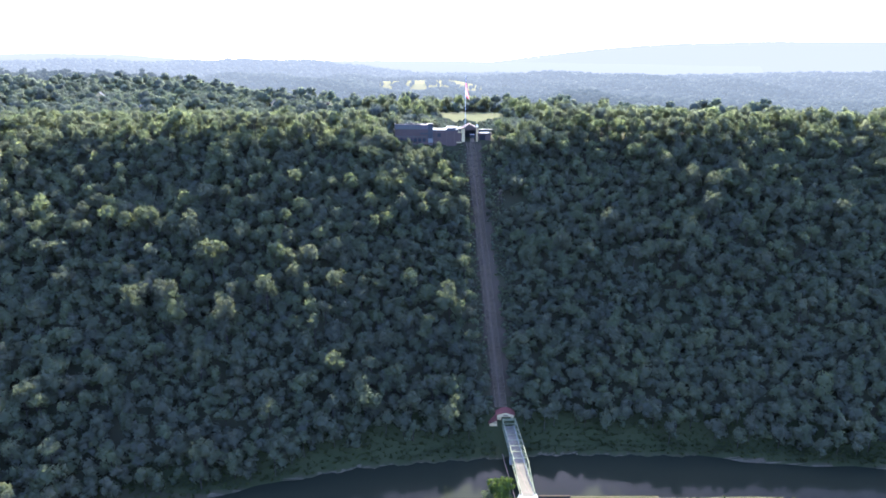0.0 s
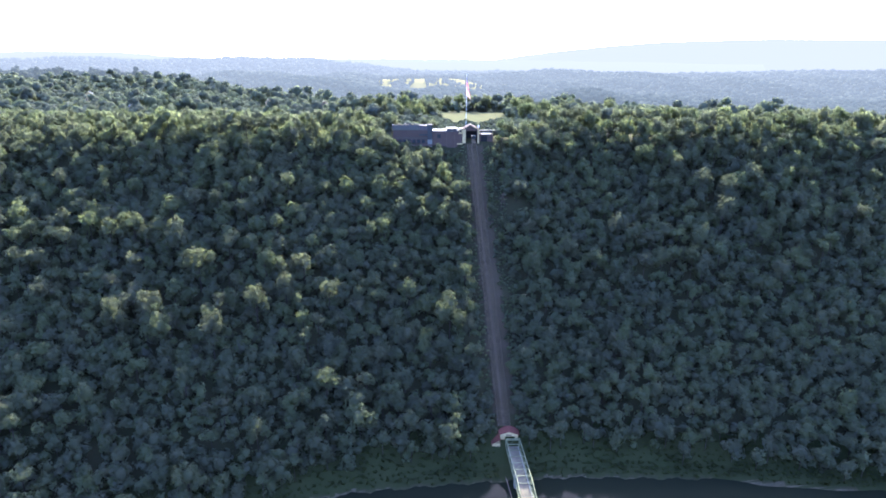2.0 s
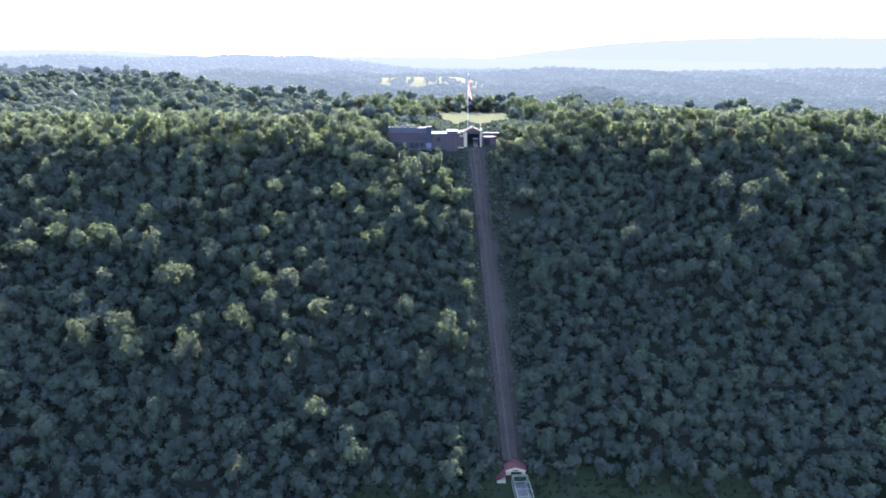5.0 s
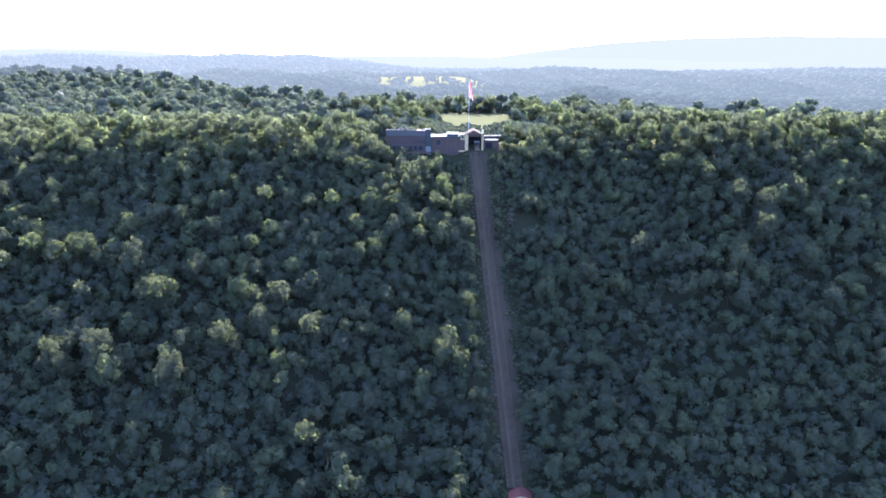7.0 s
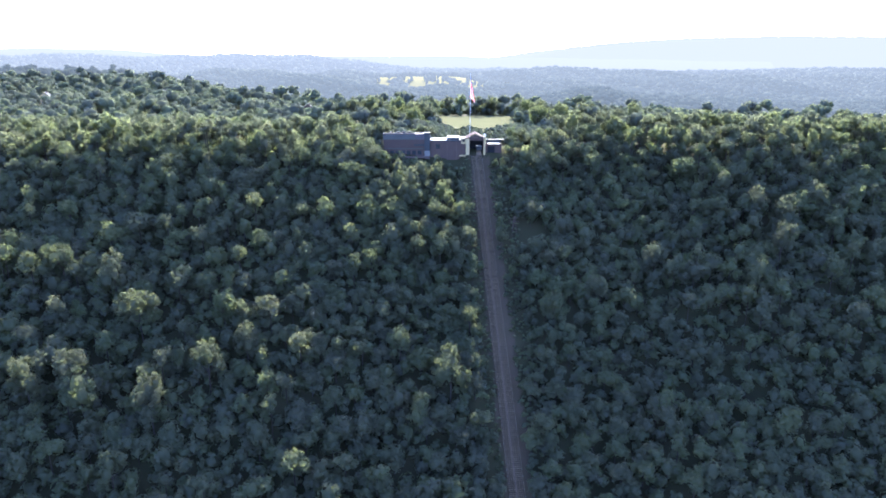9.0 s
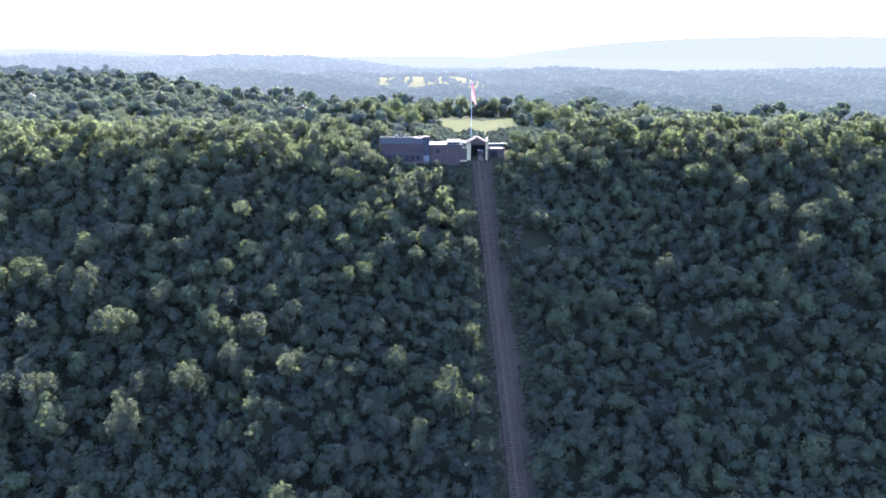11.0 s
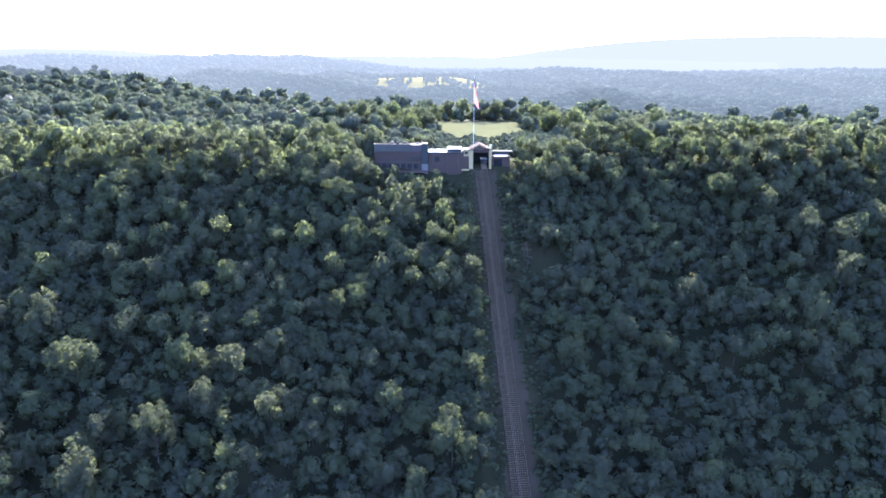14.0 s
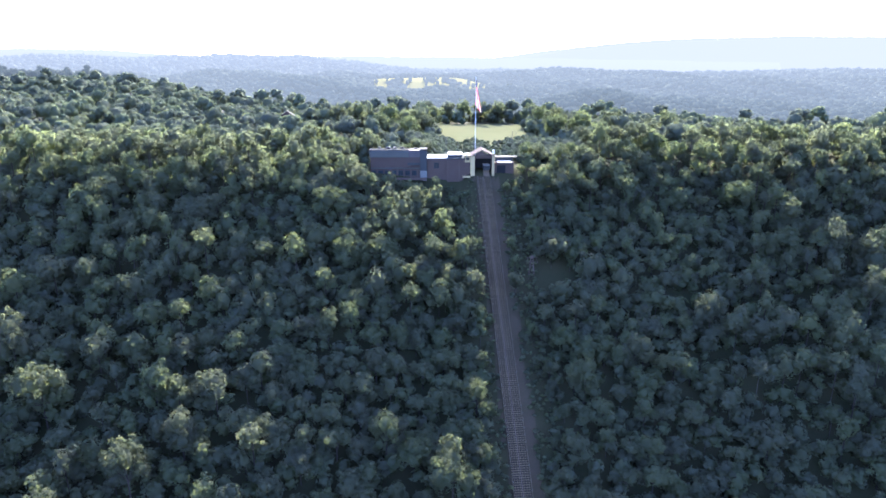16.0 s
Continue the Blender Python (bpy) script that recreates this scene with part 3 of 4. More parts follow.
P_UNDER = [crown_arrays(pr, 64, 2, 0.17, pr.uniform(0.7, 1.0), 2) for _ in range(8)]
places, r = scatter(-600, 520, -160, 232, 7.8, 29, lambda x, y: hill_keep(x, y) & hill_keep(x - 5, y) & hill_keep(x + 5, y) & hill_keep(x, y - 8) & (np.abs(x + 41) < 0.74 * (y + 400) + 40))
forest("understorey", "dark undergrowth below the hillside trees", places, r, P_UNDER, LEAF, (5.4, 7.6), (8.5, 13), 0, trunk=False)
P_BUSH = [crown_arrays(pr, 60, 2, 0.20, pr.uniform(0.6, 0.9), 3) for _ in range(5)]
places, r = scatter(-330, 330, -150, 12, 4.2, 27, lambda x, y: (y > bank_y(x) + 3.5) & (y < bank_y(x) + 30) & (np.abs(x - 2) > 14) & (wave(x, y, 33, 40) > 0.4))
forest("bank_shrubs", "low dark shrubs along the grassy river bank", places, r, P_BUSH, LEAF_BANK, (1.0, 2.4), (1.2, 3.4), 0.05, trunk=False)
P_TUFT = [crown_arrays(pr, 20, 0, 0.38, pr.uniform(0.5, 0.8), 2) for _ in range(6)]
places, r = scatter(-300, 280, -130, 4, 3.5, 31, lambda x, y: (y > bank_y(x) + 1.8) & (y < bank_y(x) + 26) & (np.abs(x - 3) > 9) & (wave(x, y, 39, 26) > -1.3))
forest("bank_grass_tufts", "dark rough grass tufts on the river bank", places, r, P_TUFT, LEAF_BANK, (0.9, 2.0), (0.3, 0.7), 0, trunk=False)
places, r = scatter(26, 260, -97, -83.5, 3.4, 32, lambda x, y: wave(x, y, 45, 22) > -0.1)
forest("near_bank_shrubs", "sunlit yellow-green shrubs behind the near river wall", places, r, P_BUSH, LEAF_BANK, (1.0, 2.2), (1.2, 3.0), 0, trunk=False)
places, r = scatter(-40, 34, -6, 222, 3.0, 28, lambda x, y: ((x - track_x(y) < -5.4) & (x - track_x(y) > -11)) | ((x - track_x(y) > 7.6) & (x - track_x(y) < 24) & (wave(x, y, 35, 30) > -0.75)))
forest("trackside_shrubs", "low shrubs and weeds beside the inclined track", places, r, P_BUSH, LEAF, (1.8, 3.0), (3.0, 9.0), 0, trunk=False)

places, r = scatter(-54, 44, 252, 312, 4.4, 30, lambda x, y: y < 307)
forest("lawn_hedge", "dark shrubs between the upper station and the lawn", places, r, P_TOP, LEAF_PLATEAU, (6.0, 7.2), (15.5, 18), 0, trunk=False)


def broadleaf(seed, leaf=LEAF):
    """One tree: tapered trunk with limbs, and a crown of leaf clumps; its foot at the origin."""
    r = np.random.RandomState(seed)
    q, tall = r.uniform(5.6, 8.2), r.uniform(1.0, 1.4)
    h = max(r.uniform(17, 22), 1.5 * q * tall)
    t = empty("tree", label="green broadleaf tree in the shaded hillside wood", category="tree", group="hillside trees")
    cz = h - q * tall
    bm = bmesh.new()
    tube(bm, (0, 0, -0.5), (0.2, 0, cz), 0.32, 0.16, 6)
    for k in range(4):
        a = k * 1.6 + r.uniform(0, 0.8)
        tube(bm, (0.1, 0, cz * 0.6 + k * 0.4), (q * 0.55 * math.cos(a), q * 0.55 * math.sin(a), cz + r.uniform(-0.5, 2)), 0.12, 0.04, 5)
    part("trunk", bm, BARK, t)
    v, f = crown_arrays(r, 1500, 50, 0.053, tall, 6, puff=(0.09, 0.21), inner=(0.6, 0.85), bare=0.6, jut=(0.85, 1.18))
    crown = new("crown", np_mesh("crown", v * q + (0, 0, cz), f, leaf, np.full(len(v), 0.0)))
    crown.parent = t
    return t


protos = [broadleaf(50 + k) for k in range(8)]
places, r = scatter(*STRETCH, 11.8, 25, lambda x, y: hill_keep(x, y) & tall_clear(x, y))
for i, (x, y) in enumerate(places):
    lg = float(low_growth(x, y))
    k = (0.78 + 0.30 * r.uniform()) * max(0.4, lg)
    m = pose(x, y, float(ground_z(x, y)) - 0.1, 0, 0, r.uniform(0, 360)) @ Matrix.Scale(k, 4)
    if i < len(protos):
        protos[i].matrix_basis = m
    else:
        copy_thing(protos[i % len(protos)], m).scale = (k, k, k)


def tall_tree(seed, h, q):
    """A tree that stands over the others: h metres tall, its crown q metres in radius."""
    r = np.random.RandomState(seed)
    t = empty("tall_tree", label="tall sunlit broadleaf tree standing above the canopy around it", category="tree", group="tall hillside trees")
    tall = min(1.7, max(0.85, 0.44 * h / q)) * r.uniform(0.95, 1.08)
    cz = h - q * tall
    bm = bmesh.new()
    tube(bm, (0, 0, -0.5), (0.3, 0.1, cz + 0.3 * q), 0.42, 0.2, 7)
    for k in range(5):
        a = k * 1.3 + r.uniform(0, 0.7)
        tube(bm, (0.2, 0.05, cz * 0.7 + k * 0.5), (q * 0.6 * math.cos(a), q * 0.6 * math.sin(a), cz + r.uniform(-0.2, 0.4) * q), 0.16, 0.05, 5)
    part("trunk", bm, BARK, t)
    v, f = crown_arrays(r, 2500, 100, 0.041, tall, 7, puff=(0.07, 0.17), inner=(0.55, 0.82), bare=0.5, jut=(0.9, 1.22))
    crown = new("crown", np_mesh("crown", v * q + (0, 0, cz), f, LEAF, np.full(len(v), 0.0)))
    crown.parent = t
    return t


for k, (x, y, h, q) in enumerate(TALL_UPPER + TALL_LOWER + TALL_EAST + TALL_LAWN):
    tall_tree(300 + k, h, q).matrix_basis = pose(x, y, float(ground_z(x, y)) - 0.1, 0, 0, 70 * k)

# ---------------------------------------------------------------- the incline
PITCH = 35.3


def incline_pose(s, side, up=0.0):
    """A place s metres up the incline, side metres to the right of its middle line, turned to lie in its plane."""
    y = s * math.cos(radians(PITCH))
    head = math.degrees(math.atan2(14.37, RUN))
    m = pose(0, 0, 0, 0, 0, head) @ pose(0, 0, 0, PITCH)
    o = Vector((float(track_x(y)), y, s * math.sin(radians(PITCH))))
    return Matrix.Translation(o) @ m @ Matrix.Translation((side, 0, up))


def incline_track(side):
    t = empty("incline_track", incline_pose(0, side), label="steep inclined railway track with weathered timber sleepers and rusty rails", category="railway track", group="inclined tracks")
    part("bed", boxes((-2.03, 2.03, 0, 272, -0.75, -0.42)), BALLAST, t, "dark stone ballast bed")
    for x in (-1.22, 1.22):
        bm = boxes((x - 0.07, x + 0.07, 0, 272, -0.10, -0.06), (x - 0.03, x + 0.03, 0, 272, -0.06, 0.05), (x - 0.06, x + 0.06, 0, 272, 0.05, 0.10))
        part("rail", bm, RAIL, t)
    bm = boxes((-1.85, 1.85, -0.21, 0.21, -0.42, -0.10), bevel=0.03)
    first = part("sleeper", bm, TIE, t)
    for k in range(1, 245):
        o = new("sleeper", first.data)
        o.parent, o.location, o.rotation_euler = t, (random.uniform(-0.05, 0.05), 1.11 * k, 0), (0, 0, random.uniform(-0.008, 0.008))
    part("cable", boxes((-0.04, 0.04, 0, 272, 0.0, 0.06)), RAIL, t, "steel haulage cable")
    return t


incline_track(-2.05)
incline_track(2.05)


def walkway(side):
    """The plank walk with its handrail beside the tracks."""
    t = empty("trackside_railing", incline_pose(0, side), label="weathered steel railing with small pale lamps beside the inclined track", category="railing", group="trackside railings")
    part("stringer", boxes((-0.12, 0.12, 0, 272, -0.6, -0.3), bevel=0.02), TIE, t)
    part("top_rail", boxes((-0.025, 0.025, 0, 272, 1.04, 1.09)), RAIL, t)
    part("mid_rail", boxes((-0.02, 0.02, 0, 272, 0.51, 0.55)), RAIL, t)
    first = part("post", boxes((-0.06, 0.06, -0.06, 0.06, -0.6, 1.12)), GALV, t)
    cap = bmesh.new()
    bmesh.ops.create_icosphere(cap, subdivisions=1, radius=0.2, matrix=Matrix.Translation((0, 0, 1.3)))
    first_cap = part("lamp_globe", cap, GALV, t, "small pale lamp globe")
    for k in range(1, 74):
        o = new("post", first.data)
        o.parent, o.location = t, (0, 3.7 * k, 0)
        o = new("lamp_globe", first_cap.data)
        o.parent, o.location = t, (0, 3.7 * k, 0)


walkway(-4.2)
walkway(4.2)
bm = boxes((-0.16, 0.16, 0, 272, -0.42, -0.05))
tagged(part("middle_walk", bm, RUSTY), "narrow brown maintenance walk between the tracks", "walkway").matrix_world = incline_pose(0, 0)
bm = boxes((-4.3, 4.3, 0, 273, -1.5, -0.76))
tagged(part("track_foundation", bm, BARE), "brown earth foundation under the inclined tracks", "foundation", kind="structure").matrix_world = incline_pose(0, 0)


# ---------------------------------------------------------------- window helper
def window(parent, x, y, z, w, h, panes=2):
    """A framed window set into a wall that faces -y; its middle at (x, y, z)."""
    bm = boxes((x - w / 2 - 0.1, x + w / 2 + 0.1, y - 0.08, y + 0.05, z - h / 2 - 0.1, z - h / 2), (x - w / 2 - 0.1, x + w / 2 + 0.1, y - 0.08, y + 0.05, z + h / 2, z + h / 2 + 0.1),
               (x - w / 2 - 0.1, x - w / 2, y - 0.08, y + 0.05, z - h / 2, z + h / 2), (x + w / 2, x + w / 2 + 0.1, y - 0.08, y + 0.05, z - h / 2, z + h / 2))
    for k in range(1, panes):
        u = x - w / 2 + w * k / panes
        box(bm, u - 0.04, u + 0.04, y - 0.06, y + 0.05, z - h / 2, z + h / 2)
    f = part("window", bm, BLUEGREY, parent)
    for k in range(panes):
        u0, u1 = x - w / 2 + w * k / panes, x - w / 2 + w * (k + 1) / panes
        part("pane", boxes((u0 + 0.04, u1 - 0.04, y - 0.02, y + 0.02, z - h / 2, z + h / 2)), GLASS, f)
    return f


# ---------------------------------------------------------------- upper station and its buildings
def visitor_centre():
    t = empty("visitor_centre", label="brick hilltop building with a grey metal mansard and flat roof", category="building")
    g = 153.0
    part("wall", boxes((-87.0, -51.0, 225, 243, g, 169.0)), BRICK, t, "red-brown brick wall")
    bm = bmesh.new()
    prism(bm, [(224.2, 168.9), (224.2, 169.3), (225.4, 173.4), (234.4, 173.4), (234.4, 168.9)], -62.2, -87.4)
    bmesh.ops.transform(bm, matrix=Matrix(((0, 1, 0, 0), (1, 0, 0, 0), (0, 0, 1, 0), (0, 0, 0, 1))), verts=bm.verts)
    roof = part("mansard_roof", bm, GREYMETAL, t, "pale grey standing-seam metal mansard")
    for k in range(26):
        x = -87.0 + k * 0.98
        part("seam", bar(bmesh.new(), (x, 224.12, 169.3), (x, 225.32, 173.4), 0.06), GREYMETAL, roof)
    part("flat_roof", boxes((-87.2, -62.4, 225.6, 234.2, 173.405, 173.45)), BALLAST, t, "dark gravelled flat roof")
    part("parapet", boxes((-87.6, -62.2, 225.3, 225.6, 173.4, 173.75), (-87.6, -87.3, 225.3, 234.5, 173.4, 173.75)), GALV, t, "pale grey roof edge")
    part("upper_block", boxes((-62.2, -55.0, 224.6, 234, 169.0, 173.3)), material("dark_cladding", (0.10, 0.085, 0.085), 0.7), t, "dark clad upper block")
    part("tower", boxes((-55.0, -50.7, 223.6, 232, 160.5, 174.0), bevel=0.05), BLUEGREY, t, "blue-grey clad corner tower")
    part("tower_cap", boxes((-55.2, -50.5, 223.4, 232.2, 174.0, 174.25)), GREYMETAL, t, "pale coping")
    part("tower_base", boxes((-55.0, -50.7, 223.8, 226, g, 160.5)), CONCRETE, t)
    part("balcony", boxes((-63, -55, 222.0, 225.2, 164.4, 164.8), (-63, -55, 222.0, 222.15, 164.8, 165.9), bevel=0.0), BLUEGREY, t, "grey balcony with a solid railing")
    part("terrace", boxes((-70, -50.7, 219.5, 225, 155.2, 155.7), (-70, -50.7, 219.5, 219.7, 155.7, 156.8)), BRICK, t, "brick terrace with a parapet")
    for k in range(7):
        x = -85.0 + 4.35 * k
        window(t, x, 224.95, 158.8, 2.9, 3.0, 3)
        part("pier", boxes((x + 1.75, x + 2.5, 224.5, 225.0, g, 161.5)), BRICK, t)
    part("band", boxes((-87.1, -55, 224.75, 225.0, 161.6, 162.2)), GREYMETAL, t, "concrete string course")
    for x, y, w, h in ((-76, 232, 3.0, 1.1), (-71.5, 230, 2.2, 1.4), (-67, 233, 2.8, 1.0), (-82, 234, 1.6, 0.9), (-58, 231, 2.4, 0.8)):
        u = part("roof_unit", boxes((x - w / 2, x + w / 2, y, y + 2, 173.2, 173.3 + h), bevel=0.06), GALV, t, "grey rooftop ventilation unit")
        part("vent", boxes((x - w / 3, x + w / 3, y - 0.05, y, 173.5, 173.2 + h)), DARK, u)


visitor_centre()


def link_building():
    t = empty("link_building", label="low brick wing with white flat roofs beside the upper station", category="building")
    part("wall", boxes((-50.6, -37.6, 226, 240, 153, 168.1)), BRICK, t, "red-brown brick wall")
    part("roof", boxes((-50.6, -37.2, 225.4, 240.5, 168.1, 168.5)), WHITEROOF, t, "sunlit white flat roof")
    part("wall", boxes((-37.6, -26.2, 225, 242, 153, 167.6)), BRICK, t, "red-brown brick wall")
    part("fascia", boxes((-37.9, -25.9, 224.6, 242, 167.6, 168.4)), BLUEGREY, t, "grey fascia")
    part("roof", boxes((-37.4, -27.4, 227.5, 241.4, 169.9, 170.2)), WHITEROOF, t, "sunlit white flat roof")
    part("clerestory", boxes((-37.0, -27.8, 228, 241, 168.4, 169.9)), BLUEGREY, t)
    part("wall", boxes((-26.2, -22.6, 225.4, 234, 155, 170.0)), BRICK, t, "brick wall with a cream upper storey")
    part("upper_wall", boxes((-26.3, -22.5, 225.2, 226.0, 165.6, 170.0)), CREAM, t, "cream upper wall")
    part("roof", boxes((-26.6, -22.3, 225.0, 234.4, 170.0, 170.3)), WHITEROOF, t, "pale flat roof")
    window(t, -24.4, 225.15, 168.0, 1.8, 1.6, 2)
    window(t, -44.5, 225.95, 163.5, 3.2, 3.6, 2)
    for k in range(3):
        part("pilaster", boxes((-37.5 + 3.7 * k, -36.9 + 3.7 * k, 224.7, 225, 153, 167.6)), BRICK, t)
    part("terrace", boxes((-27.5, -22.6, 222, 225, 156.2, 156.7), (-27.5, -22.6, 222, 222.2, 156.7, 157.4)), CREAM, t, "pale terrace with a parapet")


link_building()


def upper_station():
    t = empty("upper_station", label="inclined railway upper station with cream pillars and a dull red roof", category="station")
    part("pillar", boxes((-22.5, -19.8, 223.2, 226.2, 155, 170.4), bevel=0.08), CREAM, t, "wide cream pillar")
    part("pillar", boxes((-8.8, -7.2, 223.2, 225.4, 155, 171.4), bevel=0.08), CREAM, t, "slim cream pillar")
    part("lintel", boxes((-19.8, -8.8, 223.6, 225.2, 168.4, 169.8)), BRICK, t, "brown lintel")
    part("side_wall", boxes((-19.9, -19.5, 226.2, 242, 156, 169.5)), BRICK, t)
    part("side_wall", boxes((-8.9, -8.5, 225.4, 242, 156, 169.5)), BRICK, t)
    # the hall's inner shade is painted on: its back wall is near-black
    part("back_wall", boxes((-19.5, -8.9, 233, 233.5, 156, 169.5)), DARK, t)
    part("hall_floor", boxes((-19.5, -8.9, 225.5, 241, 156.0, 158.3)), CONCRETE, t)
    bm = bmesh.new()
    prism(bm, [(-23.4, 169.6), (-15.4, 173.8), (-7.4, 169.9), (-7.4, 170.2), (-15.4, 174.2), (-23.4, 170.0)], 222.4, 236)
    part("roof", bm, BROWNROOF, t, "dull red-brown gable roof")
    bm = bmesh.new()
    prism(bm, [(-21.6, 169.9), (-15.4, 173.2), (-9.2, 170.0)], 223.0, 223.3)
    part("gable", bm, BRICK, t, "brown gable boarding")
    part("sign_board", boxes((-18.2, -12.6, 222.85, 222.98, 170.5, 171.6)), BRICK, t, "dark sign board")
    part("side_wing", boxes((-7.2, 5.6, 226, 238, 156, 165.4)), BRICK, t, "brick side wing")
    part("canopy", boxes((-5.0, 4.0, 224.2, 238.2, 165.4, 165.7)), WHITEROOF, t, "white flat canopy")
    part("upper_canopy", boxes((-6.2, 8.6, 233, 239.5, 167.6, 167.9)), GREYMETAL, t, "grey flat roof")
    part("clerestory", boxes((-5.6, 5.4, 233.4, 239, 165.4, 167.6)), BLUEGREY, t)
    part("chimney", boxes((-8.4, -7.0, 227, 228.5, 171, 173.2), bevel=0.05), WHITE, t, "pale chimney")
    # flat near-black panel paints the shade under the canopy; no recess is cut
    part("porch_opening", boxes((-5.4, 0.2, 225.9, 226.3, 158.5, 163.6)), DARK, t, "dark panel standing in for the shaded recess under the canopy")


upper_station()


def incline_car():
    t = empty("incline_car", incline_pose(276.0, 2.05, 0.1), label="blue-grey inclined railway car docked at the upper station", category="railway car")
    part("underframe", boxes((-1.9, 1.9, -4.2, 4.2, 0.1, 0.5)), RAIL, t)
    lev = pose(0, 0, 0.4, -PITCH)
    bm = boxes((-1.9, 1.9, -3.6, 3.6, 1.2, 4.2), bevel=0.12)
    bmesh.ops.transform(bm, matrix=lev, verts=bm.verts)
    part("cabin", bm, BLUEGREY, t, "blue-grey cabin")
    bm = boxes((-2.1, 2.1, -3.9, 3.9, 4.2, 4.45), bevel=0.08)
    bmesh.ops.transform(bm, matrix=lev, verts=bm.verts)
    part("roof", bm, GALV, t)
    bm = boxes((-1.5, 1.5, -3.66, -3.58, 2.4, 3.7))
    bmesh.ops.transform(bm, matrix=lev, verts=bm.verts)
    part("window", bm, GLASS, t)


incline_car()


def flagpole():
    t = empty("flagpole", pose(-18.5, 248, 0), label="tall white flagpole with a drooping striped flag", category="flagpole")
    part("base", boxes((-0.9, 0.9, -0.9, 0.9, 159, 161.2), bevel=0.1), CONCRETE, t)
    part("pole", tube(bmesh.new(), (0, 0, 160.5), (0, 0, 217.2), 0.19, 0.10, 12), WHITE, t)
    bm = bmesh.new()
    bmesh.ops.create_uvsphere(bm, u_segments=10, v_segments=8, radius=0.45, matrix=Matrix.Translation((0, 0, 217.5)))
    part("finial", bm, WHITE, t)
    part("spotlight_ring", boxes((-0.45, 0.45, -0.45, 0.45, 179.9, 180.4), bevel=0.12), WHITE, t, "pale lamp ring")
    # the flag hangs in folds from the pole and swings out to the right below
    flag = empty("flag_cloth")
    flag.parent = t
    def at(u, w):
        reach = 0.4 + 3.4 * w ** 1.2
        return (u * reach + 0.25 * math.sin(u * 17 + w * 5) * w, -0.6 * math.sin(u * 14 + w * 3) * (0.25 + 0.75 * u), 216.6 - w * 16.4 - 4.0 * u * (0.4 + w))

    def strip(u0, u1, w0, w1, name, mat):
        nu, nw = max(2, round((u1 - u0) * 26)), max(2, round((w1 - w0) * 40))
        v = [at(u0 + (u1 - u0) * i / nu, w0 + (w1 - w0) * j / nw) for j in range(nw + 1) for i in range(nu + 1)]
        f = []
        for j in range(nw):
            for i in range(nu):
                b = j * (nu + 1) + i
                f += [(b, b + 1, b + nu + 2), (b, b + nu + 2, b + nu + 1)]
        o = new(name, np_mesh(name, np.array(v), f, mat))
        o.parent = flag

    strip(0, 1, 0, 0.26, "canton", FLAGBLUE)
    for k in range(9):
        strip(k / 9, (k + 1) / 9, 0.26, 1.0, "stripe", FLAGRED if k % 2 == 0 else FLAGWHITE)


flagpole()


def lamp_post(x, y, h):
    z = float(ground_z(x, y))
    t = empty("light_pole", pose(x, y, z), label="slim grey pole on the hilltop lawn", category="pole", group="lawn poles")
    part("pole", tube(bmesh.new(), (0, 0, -0.3), (0, 0, h), 0.16, 0.1, 8), GALV, t)
    part("lamp_head", boxes((-0.5, 0.5, -0.2, 0.2, h, h + 0.25), bevel=0.05), GALV, t)


for x, y, h in ((-30, 262, 12), (12, 300, 12), (15, 303, 11), (-38, 256, 16)):
    lamp_post(x, y, h)


# ---------------------------------------------------------------- lower station
def lower_station():
    t = empty("lower_station", pose(0, 0, -0.4), label="small lower station with a red hipped roof and cream walls", category="station")
    part("plinth", boxes((-3.4, 8.8, -10.2, 1.5, -23, -9.2)), CONCRETE, t)
    for w in ((-3.0, -2.6, -6.6, 1.0), (8.0, 8.4, -6.6, 1.0), (-2.6, 0.0, -6.6, -6.2), (6.6, 8.0, -6.6, -6.2)):
        part("wall", boxes((*w, -9.2, -3.2)), CREAM, t, "cream wall")
    part("floor", boxes((-2.6, 8.0, -9.4, 1.0, -9.2, -8.9)), CONCRETE, t)
    part("gable", prism(bmesh.new(), [(-3.2, -3.3), (-3.2, -2.2), (2.7, -0.5), (8.6, -2.2), (8.6, -3.3)], -7.2, -6.8), CREAM, t, "cream front gable board")
    part("sign", boxes((0.9, 4.5, -7.32, -7.22, -2.7, -2.0)), BRICK, t, "dark sign board")
    bm = bmesh.new()
    prism(bm, [(-4.0, -2.5), (2.7, -0.3), (9.4, -2.5), (9.4, -2.1), (2.7, 0.25), (-4.0, -2.1)], -7.0, 0.8)
    part("roof", bm, RED, t, "dull red gable roof")
    wing = part("side_wing", boxes((-8.6, -3.4, -10.6, 4.6, -23, -6.4)), CREAM, t, "cream side wing")
    bm = bmesh.new()
    prism(bm, [(-9.2, -6.9), (-3.2, -3.6), (-3.2, -3.2), (-9.2, -6.4)], -11.0, 5.0)
    part("wing_roof", bm, RED, t, "dull red lean-to roof")
    part("door", boxes((-6.8, -5.6, -10.75, -10.62, -14.0, -11.4)), BLUEGREY, wing)
    part("door_frame", boxes((-6.95, -6.8, -10.78, -10.6, -14.1, -11.3), (-5.6, -5.45, -10.78, -10.6, -14.1, -11.3), (-6.95, -5.45, -10.78, -10.6, -11.4, -11.25)), WHITE, wing)
    window(t, -4.6, -10.6, -9.2, 1.0, 1.3, 1)
    part("landing", boxes((-9.2, -3.6, -14.0, -10.6, -14.9, -14.5), bevel=0.05), WHITE, t, "pale concrete landing")


lower_station()


